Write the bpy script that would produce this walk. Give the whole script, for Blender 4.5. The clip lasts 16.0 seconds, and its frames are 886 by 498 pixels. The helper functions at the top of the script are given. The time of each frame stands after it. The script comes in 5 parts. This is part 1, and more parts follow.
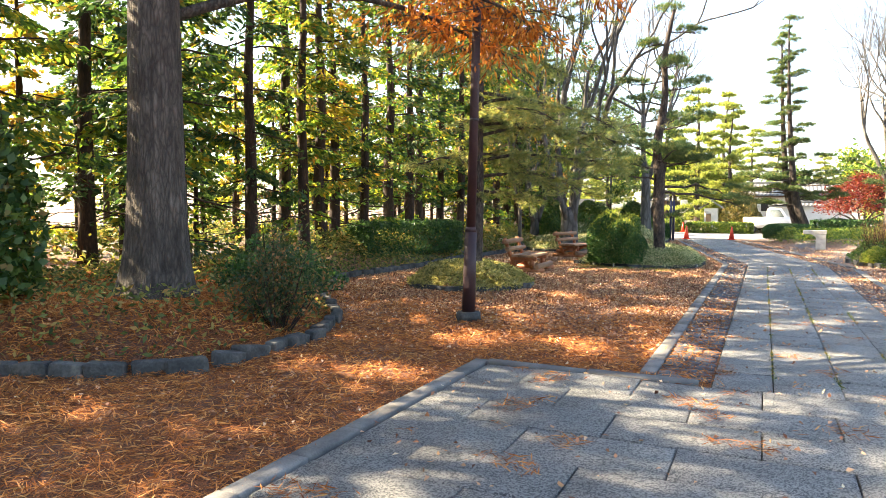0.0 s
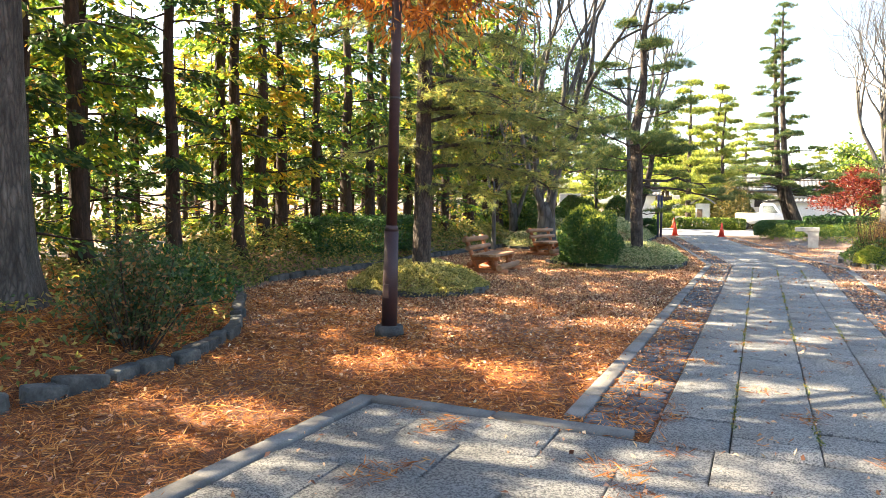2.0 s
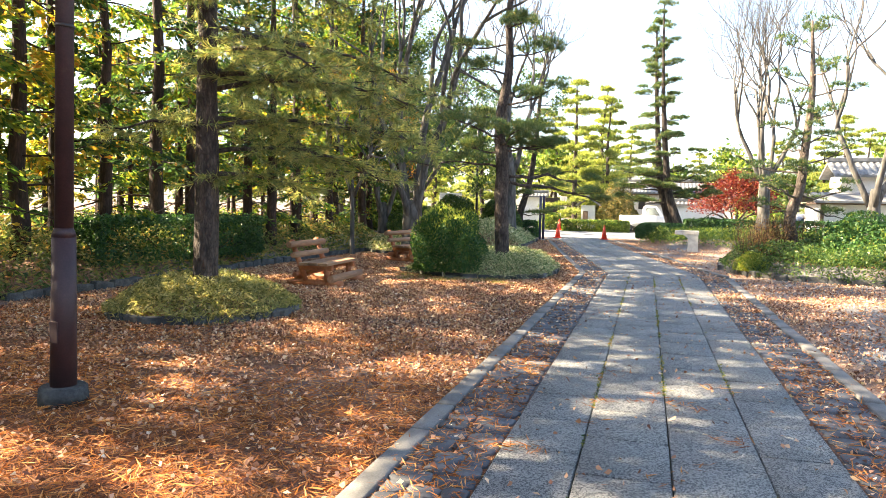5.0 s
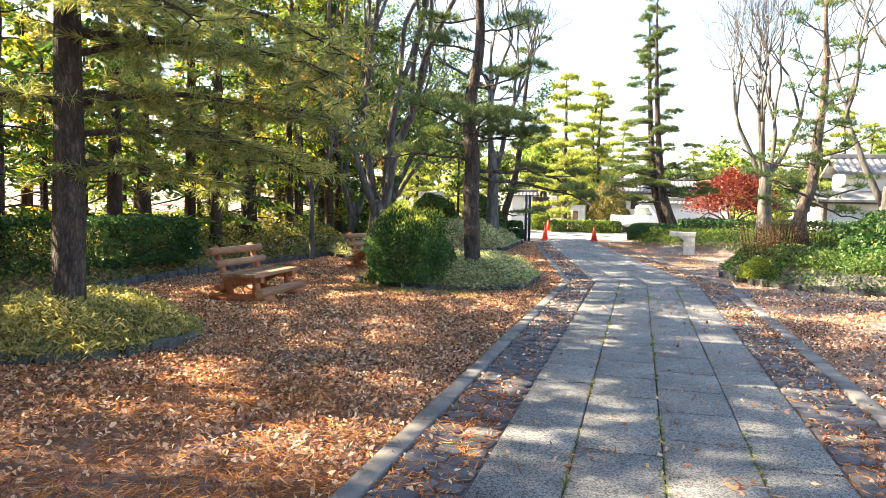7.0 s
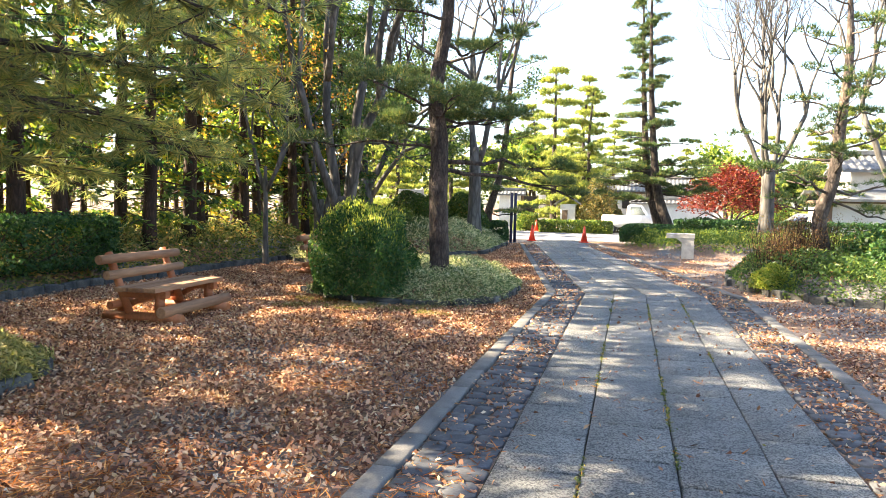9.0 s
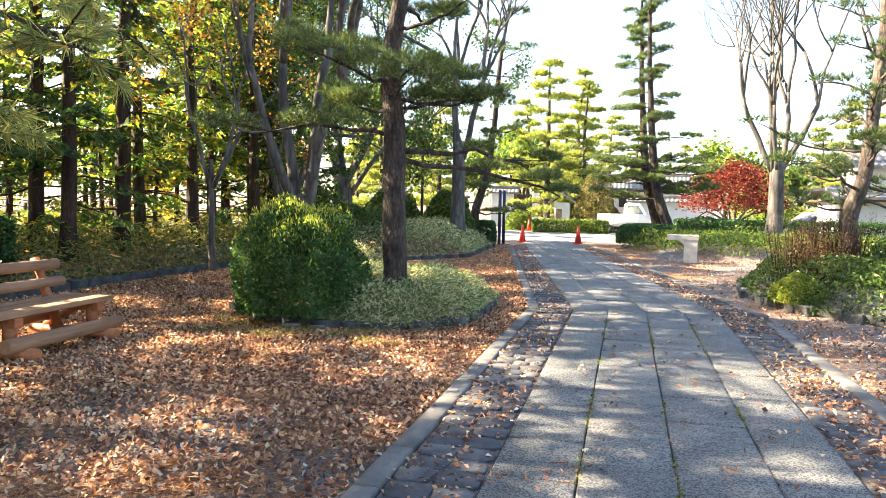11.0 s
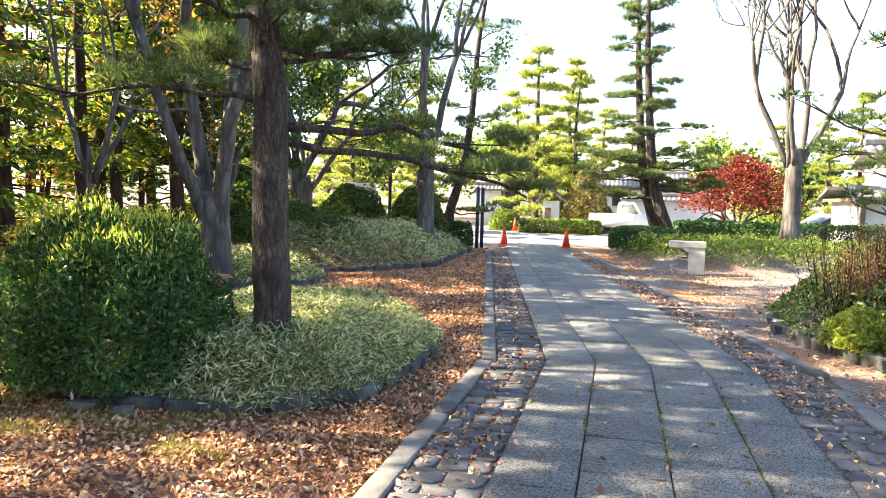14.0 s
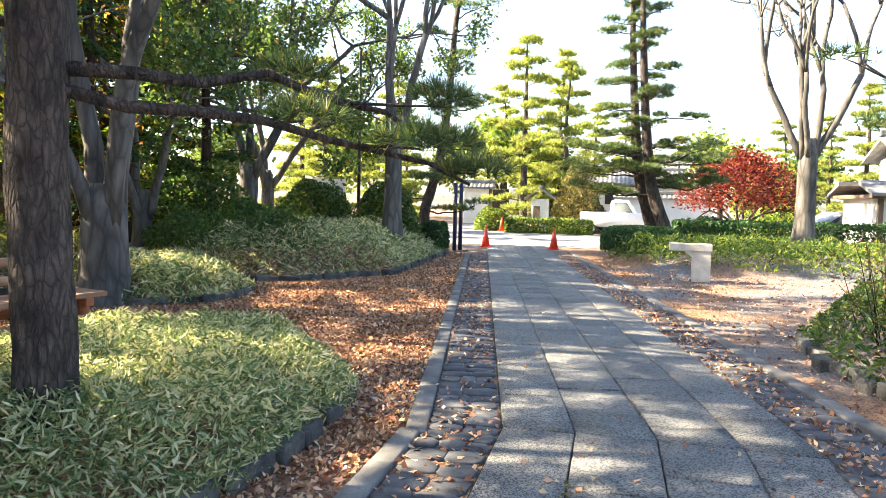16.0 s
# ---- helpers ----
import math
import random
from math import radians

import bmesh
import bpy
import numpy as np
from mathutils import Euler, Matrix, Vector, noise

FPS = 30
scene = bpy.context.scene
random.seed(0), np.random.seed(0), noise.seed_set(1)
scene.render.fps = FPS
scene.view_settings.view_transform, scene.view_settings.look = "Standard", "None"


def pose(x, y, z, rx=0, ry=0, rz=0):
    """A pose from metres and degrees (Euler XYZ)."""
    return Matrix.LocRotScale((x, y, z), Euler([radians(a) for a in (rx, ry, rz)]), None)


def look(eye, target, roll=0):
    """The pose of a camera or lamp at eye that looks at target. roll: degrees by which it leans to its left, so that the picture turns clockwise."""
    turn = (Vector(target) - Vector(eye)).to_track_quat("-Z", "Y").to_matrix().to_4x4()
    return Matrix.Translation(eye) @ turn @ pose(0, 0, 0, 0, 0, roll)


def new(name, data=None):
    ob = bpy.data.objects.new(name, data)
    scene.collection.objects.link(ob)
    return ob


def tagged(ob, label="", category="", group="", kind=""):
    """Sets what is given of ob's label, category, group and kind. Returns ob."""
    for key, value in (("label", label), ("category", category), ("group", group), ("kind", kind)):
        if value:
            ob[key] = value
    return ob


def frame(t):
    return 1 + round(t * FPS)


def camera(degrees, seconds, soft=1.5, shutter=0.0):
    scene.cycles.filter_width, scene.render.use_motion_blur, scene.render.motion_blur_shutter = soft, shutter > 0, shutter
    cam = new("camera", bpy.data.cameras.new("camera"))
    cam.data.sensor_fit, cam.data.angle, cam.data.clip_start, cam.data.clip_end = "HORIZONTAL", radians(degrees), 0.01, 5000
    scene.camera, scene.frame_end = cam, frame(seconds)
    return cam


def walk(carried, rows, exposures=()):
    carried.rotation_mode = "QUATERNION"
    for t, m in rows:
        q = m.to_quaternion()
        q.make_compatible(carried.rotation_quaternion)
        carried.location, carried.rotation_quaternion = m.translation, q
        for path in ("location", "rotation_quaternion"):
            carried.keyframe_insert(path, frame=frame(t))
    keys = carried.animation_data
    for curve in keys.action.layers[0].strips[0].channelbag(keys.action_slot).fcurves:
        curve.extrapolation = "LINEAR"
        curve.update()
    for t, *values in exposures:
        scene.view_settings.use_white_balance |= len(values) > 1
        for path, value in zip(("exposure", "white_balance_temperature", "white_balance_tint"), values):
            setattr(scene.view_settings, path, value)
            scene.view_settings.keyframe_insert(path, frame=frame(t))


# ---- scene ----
cam = camera(65.0, 16.0, soft=0.5)
PATH = [
    (0, (1.021, -6.857, 1.535), (0.185, -5.044, 1.422), 0.3),
    (0.5, (1.091, -6.454, 1.525), (0.248, -4.645, 1.407), 0.0),
    (1, (1.118, -6.008, 1.514), (0.274, -4.199, 1.393), 0.2),
    (1.5, (1.18, -5.589, 1.536), (0.352, -3.773, 1.409), 0.4),
    (2, (1.261, -5.118, 1.553), (0.433, -3.302, 1.424), 0.5),
    (2.5, (1.279, -4.591, 1.517), (0.454, -2.773, 1.393), 0.2),
    (3, (1.357, -4.099, 1.524), (0.557, -2.271, 1.397), 0.4),
    (3.5, (1.399, -3.629, 1.513), (0.66, -1.775, 1.392), 0.5),
    (4, (1.433, -3.144, 1.531), (0.781, -1.257, 1.402), 1.0),
    (4.5, (1.465, -2.633, 1.537), (0.871, -0.727, 1.411), 1.0),
    (5, (1.475, -2.139, 1.518), (0.915, -0.223, 1.394), 1.1),
    (7.5, (1.472, 0.571, 1.519), (0.935, 2.494, 1.395), 1.1),
    (8, (1.437, 1.083, 1.541), (0.908, 3.008, 1.417), 1.2),
    (8.5, (1.372, 1.626, 1.526), (0.852, 3.553, 1.402), 1.2),
    (9, (1.346, 2.196, 1.494), (0.831, 4.125, 1.369), 1.2),
    (11.5, (1.337, 4.723, 1.523), (0.832, 6.654, 1.391), 1.2),
    (12, (1.322, 5.196, 1.58), (0.817, 7.127, 1.445), 1.3),
    (12.5, (1.309, 5.785, 1.566), (0.806, 7.716, 1.435), 1.0),
    (13, (1.288, 6.352, 1.591), (0.782, 8.282, 1.455), 1.4),
    (13.5, (1.303, 6.909, 1.583), (0.807, 8.842, 1.446), 1.4),
    (14, (1.302, 7.484, 1.598), (0.814, 9.418, 1.459), 1.5),
    (14.5, (1.307, 8.048, 1.599), (0.825, 9.984, 1.459), 1.6),
    (15, (1.327, 8.653, 1.606), (0.849, 10.59, 1.464), 1.6),
    (15.5, (1.306, 9.267, 1.566), (0.833, 11.204, 1.425), 1.5),
    (16, (1.32, 9.862, 1.547), (0.849, 11.801, 1.407), 1.4),
]
walk(cam, [(t, look(e, a, r)) for t, e, a, r in PATH], ((0, 3.08, 7000, 11), (8, 2.98, 6800, 11), (16, 2.98, 6700, 11)))

# ---- world, sun, exposure ----
SUN_EL, SUN_AZ = radians(35), radians(186)      # where the sun stands: mathematical angle from +X
world = bpy.data.worlds.new("sky")
scene.world = world
world.use_nodes = True
wn = world.node_tree
sky = wn.nodes.new("ShaderNodeTexSky")
sky.sky_type, sky.sun_disc = "NISHITA", False
sky.sun_elevation, sky.sun_rotation = SUN_EL, radians(90) - SUN_AZ
sky.air_density, sky.dust_density, sky.ozone_density = 1.0, 1.6, 1.0
wn.links.new(sky.outputs[0], wn.nodes["Background"].inputs[0])
wn.nodes["Background"].inputs[1].default_value = 0.076
sun = new("sun", bpy.data.lights.new("sun", "SUN"))
sun.data.energy, sun.data.angle, sun.data.color = 5.0, radians(0.55), (1.0, 0.84, 0.60)
sun_dir = Vector((math.cos(SUN_AZ) * math.cos(SUN_EL), math.sin(SUN_AZ) * math.cos(SUN_EL), math.sin(SUN_EL)))
sun.matrix_world = look(sun_dir * 60, (0, 0, 0))


# ---- mesh helpers ----
rng = np.random.default_rng(7)


class Buf:
    """Collects triangles and quads for one mesh."""

    def __init__(self):
        self.v, self.t, self.q, self.n = [], [], [], 0

    def add(self, verts, tris=None, quads=None):
        verts = np.asarray(verts, dtype=np.float64).reshape(-1, 3)
        if tris is not None and len(tris):
            self.t.append(np.asarray(tris, dtype=np.int64).reshape(-1, 3) + self.n)
        if quads is not None and len(quads):
            self.q.append(np.asarray(quads, dtype=np.int64).reshape(-1, 4) + self.n)
        self.v.append(verts)
        self.n += len(verts)

    def mesh(self, name, mat, smooth=False):
        v = np.concatenate(self.v)
        t = np.concatenate(self.t) if self.t else np.zeros((0, 3), int)
        q = np.concatenate(self.q) if self.q else np.zeros((0, 4), int)
        me = bpy.data.meshes.new(name)
        me.vertices.add(len(v))
        me.vertices.foreach_set("co", v.astype(np.float32).ravel())
        me.loops.add(3 * len(t) + 4 * len(q))
        me.loops.foreach_set("vertex_index", np.concatenate([t.ravel(), q.ravel()]).astype(np.int32))
        me.polygons.add(len(t) + len(q))
        starts = np.concatenate([np.arange(len(t)) * 3, 3 * len(t) + np.arange(len(q)) * 4])
        me.polygons.foreach_set("loop_start", starts.astype(np.int32))
        me.update(calc_edges=True)
        if smooth:
            me.polygons.foreach_set("use_smooth", np.ones(len(me.polygons), dtype=bool))
        me.materials.append(mat)
        return me


def unit(a):
    return a / np.maximum(np.linalg.norm(a, axis=-1, keepdims=True), 1e-9)


def rand_dirs(n, up=0.0):
    d = rng.normal(size=(n, 3))
    d[:, 2] += up
    return unit(d)


def leaves(buf, c, length, width, axis=None, flat=0.0, curl=0.0):
    """Diamond leaves at the points c. axis: their long way, or none for any; flat: how far they lie level."""
    n = len(c)
    if n == 0:
        return
    a = rand_dirs(n) if axis is None else unit(axis + rng.normal(size=(n, 3)) * 0.35)
    r = rng.normal(size=(n, 3))
    if flat:
        a[:, 2] *= 1 - flat
        a = unit(a)
        r[:, 2] *= 1 - flat
    b = unit(np.cross(a, np.cross(r, a)))
    k = rng.uniform(0.65, 1.25, (n, 1))
    a, b = a * length * k * 0.5, b * width * k * 0.5
    v = np.stack([c - a, c + b, c + a, c - b], 1)
    if curl:
        v[:, 1:, 2] += rng.uniform(0, curl, (n, 3))
        b2 = rng.uniform(-0.25, 0.25, (n, 1)) * a * 2
        v[:, 1] += b2
        v[:, 3] += b2
    v = v.reshape(-1, 3)
    buf.add(v, quads=np.arange(4 * n).reshape(n, 4))


def needles(buf, c, axis, count, length, width, spread=0.8):
    """Tufts of thin needles at the points c."""
    n = len(c)
    if n == 0:
        return
    c = np.repeat(c, count, 0)
    ax = np.repeat(axis, count, 0)
    d = unit(ax + rng.normal(size=(n * count, 3)) * spread)
    s = unit(np.cross(d, rng.normal(size=d.shape))) * width * 0.5
    ln = length * rng.uniform(0.7, 1.2, (n * count, 1))
    v = np.stack([c - s, c + s, c + d * ln], 1).reshape(-1, 3)
    buf.add(v, tris=np.arange(3 * n * count).reshape(-1, 3))


def tube(buf, pts, radii, sides=7, lump=0.0, cap=True):
    """A bent, tapered round bar along pts."""
    pts = np.asarray(pts, float)
    n = len(pts)
    radii = np.broadcast_to(np.asarray(radii, float), (n,))
    t = unit(np.gradient(pts, axis=0))
    ref = np.array([0.0, 0.0, 1.0]) if abs(t[:, 2]).mean() < 0.8 else np.array([1.0, 0.0, 0.0])
    u = unit(np.cross(t, ref))
    w = np.cross(t, u)
    ang = np.arange(sides) * 2 * math.pi / sides
    rr = radii[:, None] * (1 + (rng.normal(size=(n, sides)) * lump if lump else 0))
    v = pts[:, None, :] + rr[..., None] * (np.cos(ang)[None, :, None] * u[:, None] + np.sin(ang)[None, :, None] * w[:, None])
    i = np.arange(n - 1)[:, None] * sides
    k = np.arange(sides)[None]
    k2 = (k + 1) % sides
    q = np.stack([i + k, i + k2, i + sides + k2, i + sides + k], -1).reshape(-1, 4)
    v = v.reshape(-1, 3)
    tr = []
    if cap:
        v = np.concatenate([v, pts[:1], pts[-1:]])
        m = n * sides
        for j in range(sides):
            tr += [(m, (j + 1) % sides, j), (m + 1, m - sides + j, m - sides + (j + 1) % sides)]
    buf.add(v, tris=tr, quads=q)


def curve_pts(a, b, n, sag=0.0, wob=0.0):
    """Points from a to b with a sag and a wobble."""
    a, b = np.asarray(a, float), np.asarray(b, float)
    u = np.linspace(0, 1, n)[:, None]
    p = a + (b - a) * u
    p[:, 2] -= sag * 4 * u[:, 0] * (1 - u[:, 0])
    if wob:
        off = rng.normal(size=(n, 3)) * wob
        off[0] = 0
        p += np.cumsum(off, 0) * 0.6
    return p


def ob_from(name, me, parent=None, label=""):
    ob = new(name, me)
    if parent is not None:
        ob.parent = parent
    if label:
        ob["label"] = label
    return ob


def part(name, bm, material, parent, label=""):
    """Links a bmesh as one mesh object under a thing or a part."""
    me = bpy.data.meshes.new(name)
    bm.to_mesh(me)
    bm.free()
    me.materials.append(material)
    return ob_from(name, me, parent, label)


def box_bm(size, at=(0, 0, 0), bevel=0.0, turn=None):
    bm = bmesh.new()
    bmesh.ops.create_cube(bm, size=1, matrix=Matrix.Diagonal((*size, 1)))
    if bevel:
        bmesh.ops.bevel(bm, geom=bm.edges[:], offset=bevel, segments=2, affect="EDGES", profile=0.6)
    bm.transform(Matrix.Translation(at) @ (turn if turn is not None else Matrix()))
    return bm


def cyl_bm(r1, r2, h, at=(0, 0, 0), seg=20, bevel=0.0, turn=None):
    bm = bmesh.new()
    bmesh.ops.create_cone(bm, cap_ends=True, segments=seg, radius1=r1, radius2=r2, depth=h, matrix=Matrix.Translation((0, 0, h / 2)))
    if bevel:
        rim = [e for e in bm.edges if abs(e.verts[0].co.z - e.verts[1].co.z) < 1e-5]
        bmesh.ops.bevel(bm, geom=rim, offset=bevel, segments=2, affect="EDGES")
    for f in bm.faces:
        f.smooth = len(f.verts) == 4
    bm.transform(Matrix.Translation(at) @ (turn if turn is not None else Matrix()))
    return bm


def prism_bm(profile, depth, axis="y"):
    """A profile of (a, z) points pushed out along an axis, centred."""
    bm = bmesh.new()
    put = (lambda a, z, d: (a, d, z)) if axis == "y" else (lambda a, z, d: (d, a, z))
    lo = [bm.verts.new(put(a, z, -depth / 2)) for a, z in profile]
    hi = [bm.verts.new(put(a, z, depth / 2)) for a, z in profile]
    n = len(profile)
    bm.faces.new(lo)
    bm.faces.new(hi[::-1])
    for i in range(n):
        bm.faces.new((lo[i], hi[i], hi[(i + 1) % n], lo[(i + 1) % n]))
    bmesh.ops.recalc_face_normals(bm, faces=bm.faces)
    return bm


def thing(name, label, category, at, group="", turn=0.0):
    ob = new(name)
    ob.matrix_world = pose(at[0], at[1], at[2], 0, 0, turn)
    return tagged(ob, label, category, group)


# ---- materials ----
def nodes_of(name):
    mat = bpy.data.materials.new(name)
    mat.use_nodes = True
    return mat, mat.node_tree, mat.node_tree.nodes["Principled BSDF"]


def tex(nt, kind, scale, vec=None, detail=4.0, **k):
    t = nt.nodes.new(kind)
    t.inputs["Scale"].default_value = scale
    if "Detail" in t.inputs:
        t.inputs["Detail"].default_value = detail
    if vec is not None:
        nt.links.new(vec, t.inputs["Vector"])
    return t


def ramp(nt, fac, stops):
    r = nt.nodes.new("ShaderNodeValToRGB")
    els = r.color_ramp.elements
    while len(els) < len(stops):
        els.new(0.5)
    for e, (p, c) in zip(els, stops):
        e.position, e.color = p, (*c, 1)
    nt.links.new(fac, r.inputs[0])
    return r.outputs[0]


def mix(nt, fac, a, b, how="MIX"):
    m = nt.nodes.new("ShaderNodeMix")
    m.data_type, m.blend_type = "RGBA", how
    if isinstance(fac, float):
        m.inputs[0].default_value = fac
    else:
        nt.links.new(fac, m.inputs[0])
    for sock, val in ((m.inputs[6], a), (m.inputs[7], b)):
        if isinstance(val, tuple):
            sock.default_value = (*val, 1)
        else:
            nt.links.new(val, sock)
    return m.outputs[2]


def coords(nt, scale=(1, 1, 1), world_space=False):
    c = nt.nodes.new("ShaderNodeNewGeometry" if world_space else "ShaderNodeTexCoord")
    m = nt.nodes.new("ShaderNodeMapping")
    m.inputs["Scale"].default_value = scale
    nt.links.new(c.outputs["Position" if world_space else "Object"], m.inputs[0])
    return m.outputs[0]


def bump(nt, bsdf, height, strength, dist=0.01):
    b = nt.nodes.new("ShaderNodeBump")
    b.inputs["Strength"].default_value, b.inputs["Distance"].default_value = strength, dist
    nt.links.new(height, b.inputs["Height"])
    nt.links.new(b.outputs[0], bsdf.inputs["Normal"])


def surface(name, stops, scale=6.0, fine=60.0, rough=0.85, metal=0.0, bump_s=0.3, stretch=(1, 1, 1), per_piece=0.0, world_space=False, dist=0.01):
    """A weathered surface: broad stains, fine grain, relief; per_piece varies the tone from piece to piece."""
    mat, nt, bsdf = nodes_of(name)
    vec = coords(nt, stretch, world_space)
    big = tex(nt, "ShaderNodeTexNoise", scale, vec, 5)
    small = tex(nt, "ShaderNodeTexNoise", fine, vec, 3)
    col = ramp(nt, big.outputs[0], stops)
    grain = ramp(nt, small.outputs[0], [(0.3, (0.72, 0.72, 0.72)), (0.7, (1.2, 1.2, 1.2))])
    col = mix(nt, 0.8, col, grain, "MULTIPLY")
    if per_piece:
        info = nt.nodes.new("ShaderNodeObjectInfo")
        tone = ramp(nt, info.outputs["Random"], [(0, (1 - per_piece,) * 3), (1, (1 + per_piece,) * 3)])
        col = mix(nt, 1.0, col, tone, "MULTIPLY")
    nt.links.new(col, bsdf.inputs["Base Color"])
    bsdf.inputs["Roughness"].default_value, bsdf.inputs["Metallic"].default_value = rough, metal
    if bump_s:
        add = mix(nt, 0.5, big.outputs[0], small.outputs[0])
        bump(nt, bsdf, add, bump_s, dist)
    return mat


def foliage(name, stops, glow=0.45, rough=0.55):
    """Leaves: a tone for each leaf, light passing through."""
    mat, nt, bsdf = nodes_of(name)
    geo = nt.nodes.new("ShaderNodeNewGeometry")
    col = ramp(nt, geo.outputs["Random Per Island"], stops)
    patch = tex(nt, "ShaderNodeTexNoise", 0.7, coords(nt, world_space=True), 2)
    tone = ramp(nt, patch.outputs[0], [(0.3, (0.75, 0.75, 0.75)), (0.7, (1.2, 1.2, 1.2))])
    col = mix(nt, 1.0, col, tone, "MULTIPLY")
    nt.links.new(col, bsdf.inputs["Base Color"])
    bsdf.inputs["Roughness"].default_value = rough
    bsdf.inputs["Specular IOR Level"].default_value = 0.3
    tr = nt.nodes.new("ShaderNodeBsdfTranslucent")
    nt.links.new(mix(nt, 1.0, col, (1.5, 1.45, 0.8), "MULTIPLY"), tr.inputs[0])
    ms = nt.nodes.new("ShaderNodeMixShader")
    ms.inputs[0].default_value = glow
    nt.links.new(bsdf.outputs[0], ms.inputs[1])
    nt.links.new(tr.outputs[0], ms.inputs[2])
    nt.links.new(ms.outputs[0], nt.nodes["Material Output"].inputs[0])
    return mat


def bark(name, dark, light, ridge=26.0, relief=1.0, draw=0.22):
    """Bark with plates drawn out along the trunk."""
    mat, nt, bsdf = nodes_of(name)
    vec = coords(nt, (1, 1, draw), True)
    warp = tex(nt, "ShaderNodeTexNoise", ridge * 0.6, vec, 3)
    bend = nt.nodes.new("ShaderNodeMix")
    bend.data_type = "VECTOR"
    bend.inputs[0].default_value = 0.05
    nt.links.new(vec, bend.inputs[4])
    nt.links.new(warp.outputs["Color"], bend.inputs[5])
    vo = tex(nt, "ShaderNodeTexVoronoi", ridge, bend.outputs[1])
    vo.feature = "DISTANCE_TO_EDGE"
    no = tex(nt, "ShaderNodeTexNoise", ridge * 0.5, vec, 6)
    st = tex(nt, "ShaderNodeTexNoise", 2.0, coords(nt, (1, 1, 0.5), True), 4)
    crack = ramp(nt, vo.outputs[0], [(0.0, (0.20, 0.19, 0.18)), (0.10, (0.5, 0.48, 0.47)), (0.34, (1, 1, 1))])
    col = ramp(nt, no.outputs[0], [(0.3, dark), (0.7, light)])
    col = mix(nt, 0.92, col, crack, "MULTIPLY")
    col = mix(nt, 0.6, col, ramp(nt, st.outputs[0], [(0.35, (0.6, 0.6, 0.58)), (0.65, (1.25, 1.22, 1.15))]), "MULTIPLY")
    nt.links.new(col, bsdf.inputs["Base Color"])
    bsdf.inputs["Roughness"].default_value = 0.92
    bump(nt, bsdf, mix(nt, 0.5, crack, no.outputs[0]), relief, 0.035)
    return mat


def ground_material():
    """Leaf mould and gravel, with drifts of rusty needles near the redwoods."""
    mat, nt, bsdf = nodes_of("leaf_strewn_ground")
    vec = coords(nt, (1, 1, 1), True)
    peb = tex(nt, "ShaderNodeTexVoronoi", 45, vec)
    grain = tex(nt, "ShaderNodeTexNoise", 90, vec, 3)
    drift = tex(nt, "ShaderNodeTexNoise", 0.55, vec, 5)
    flake = tex(nt, "ShaderNodeTexVoronoi", 42, vec)
    sep = nt.nodes.new("ShaderNodeSeparateXYZ")
    nt.links.new(vec, sep.inputs[0])
    gravel = ramp(nt, peb.outputs["Color"], [(0.05, (0.018, 0.020, 0.024)), (0.6, (0.052, 0.056, 0.064)), (0.95, (0.17, 0.172, 0.175))])
    litter = ramp(nt, flake.outputs["Color"], [(0.0, (0.022, 0.014, 0.010)), (0.5, (0.075, 0.040, 0.024)), (0.85, (0.16, 0.085, 0.048)), (1.0, (0.30, 0.17, 0.09))])
    rust = ramp(nt, grain.outputs[0], [(0.32, (0.035, 0.012, 0.006)), (0.5, (0.15, 0.05, 0.017)), (0.68, (0.36, 0.125, 0.036))])
    cover = ramp(nt, drift.outputs[0], [(0.38, (0, 0, 0)), (0.56, (1, 1, 1))])
    open_side = nt.nodes.new("ShaderNodeMapRange")
    open_side.inputs[1].default_value, open_side.inputs[2].default_value = 4.6, 3.0
    open_side.inputs[3].default_value, open_side.inputs[4].default_value = 0.22, 1.0
    nt.links.new(sep.outputs[0], open_side.inputs[0])
    thin = nt.nodes.new("ShaderNodeMath")
    thin.operation = "MULTIPLY"
    nt.links.new(cover, thin.inputs[0])
    nt.links.new(open_side.outputs[0], thin.inputs[1])
    base = mix(nt, thin.outputs[0], gravel, litter)
    mx = nt.nodes.new("ShaderNodeMapRange")
    mx.inputs[1].default_value, mx.inputs[2].default_value = 6.5, 1.0
    nt.links.new(sep.outputs[1], mx.inputs[0])
    wob = nt.nodes.new("ShaderNodeMath")
    wob.operation = "MULTIPLY_ADD"
    wob.inputs[1].default_value = 1.2
    wob.inputs[2].default_value = -0.65
    nt.links.new(drift.outputs[0], wob.inputs[0])
    sm = nt.nodes.new("ShaderNodeMath")
    sm.operation, sm.use_clamp = "ADD", True
    nt.links.new(mx.outputs[0], sm.inputs[0])
    nt.links.new(wob.outputs[0], sm.inputs[1])
    nt.links.new(mix(nt, sm.outputs[0], base, rust), bsdf.inputs["Base Color"])
    bsdf.inputs["Roughness"].default_value = 0.95
    bump(nt, bsdf, mix(nt, 0.5, peb.outputs["Distance"], grain.outputs[0]), 0.9, 0.02)
    return mat


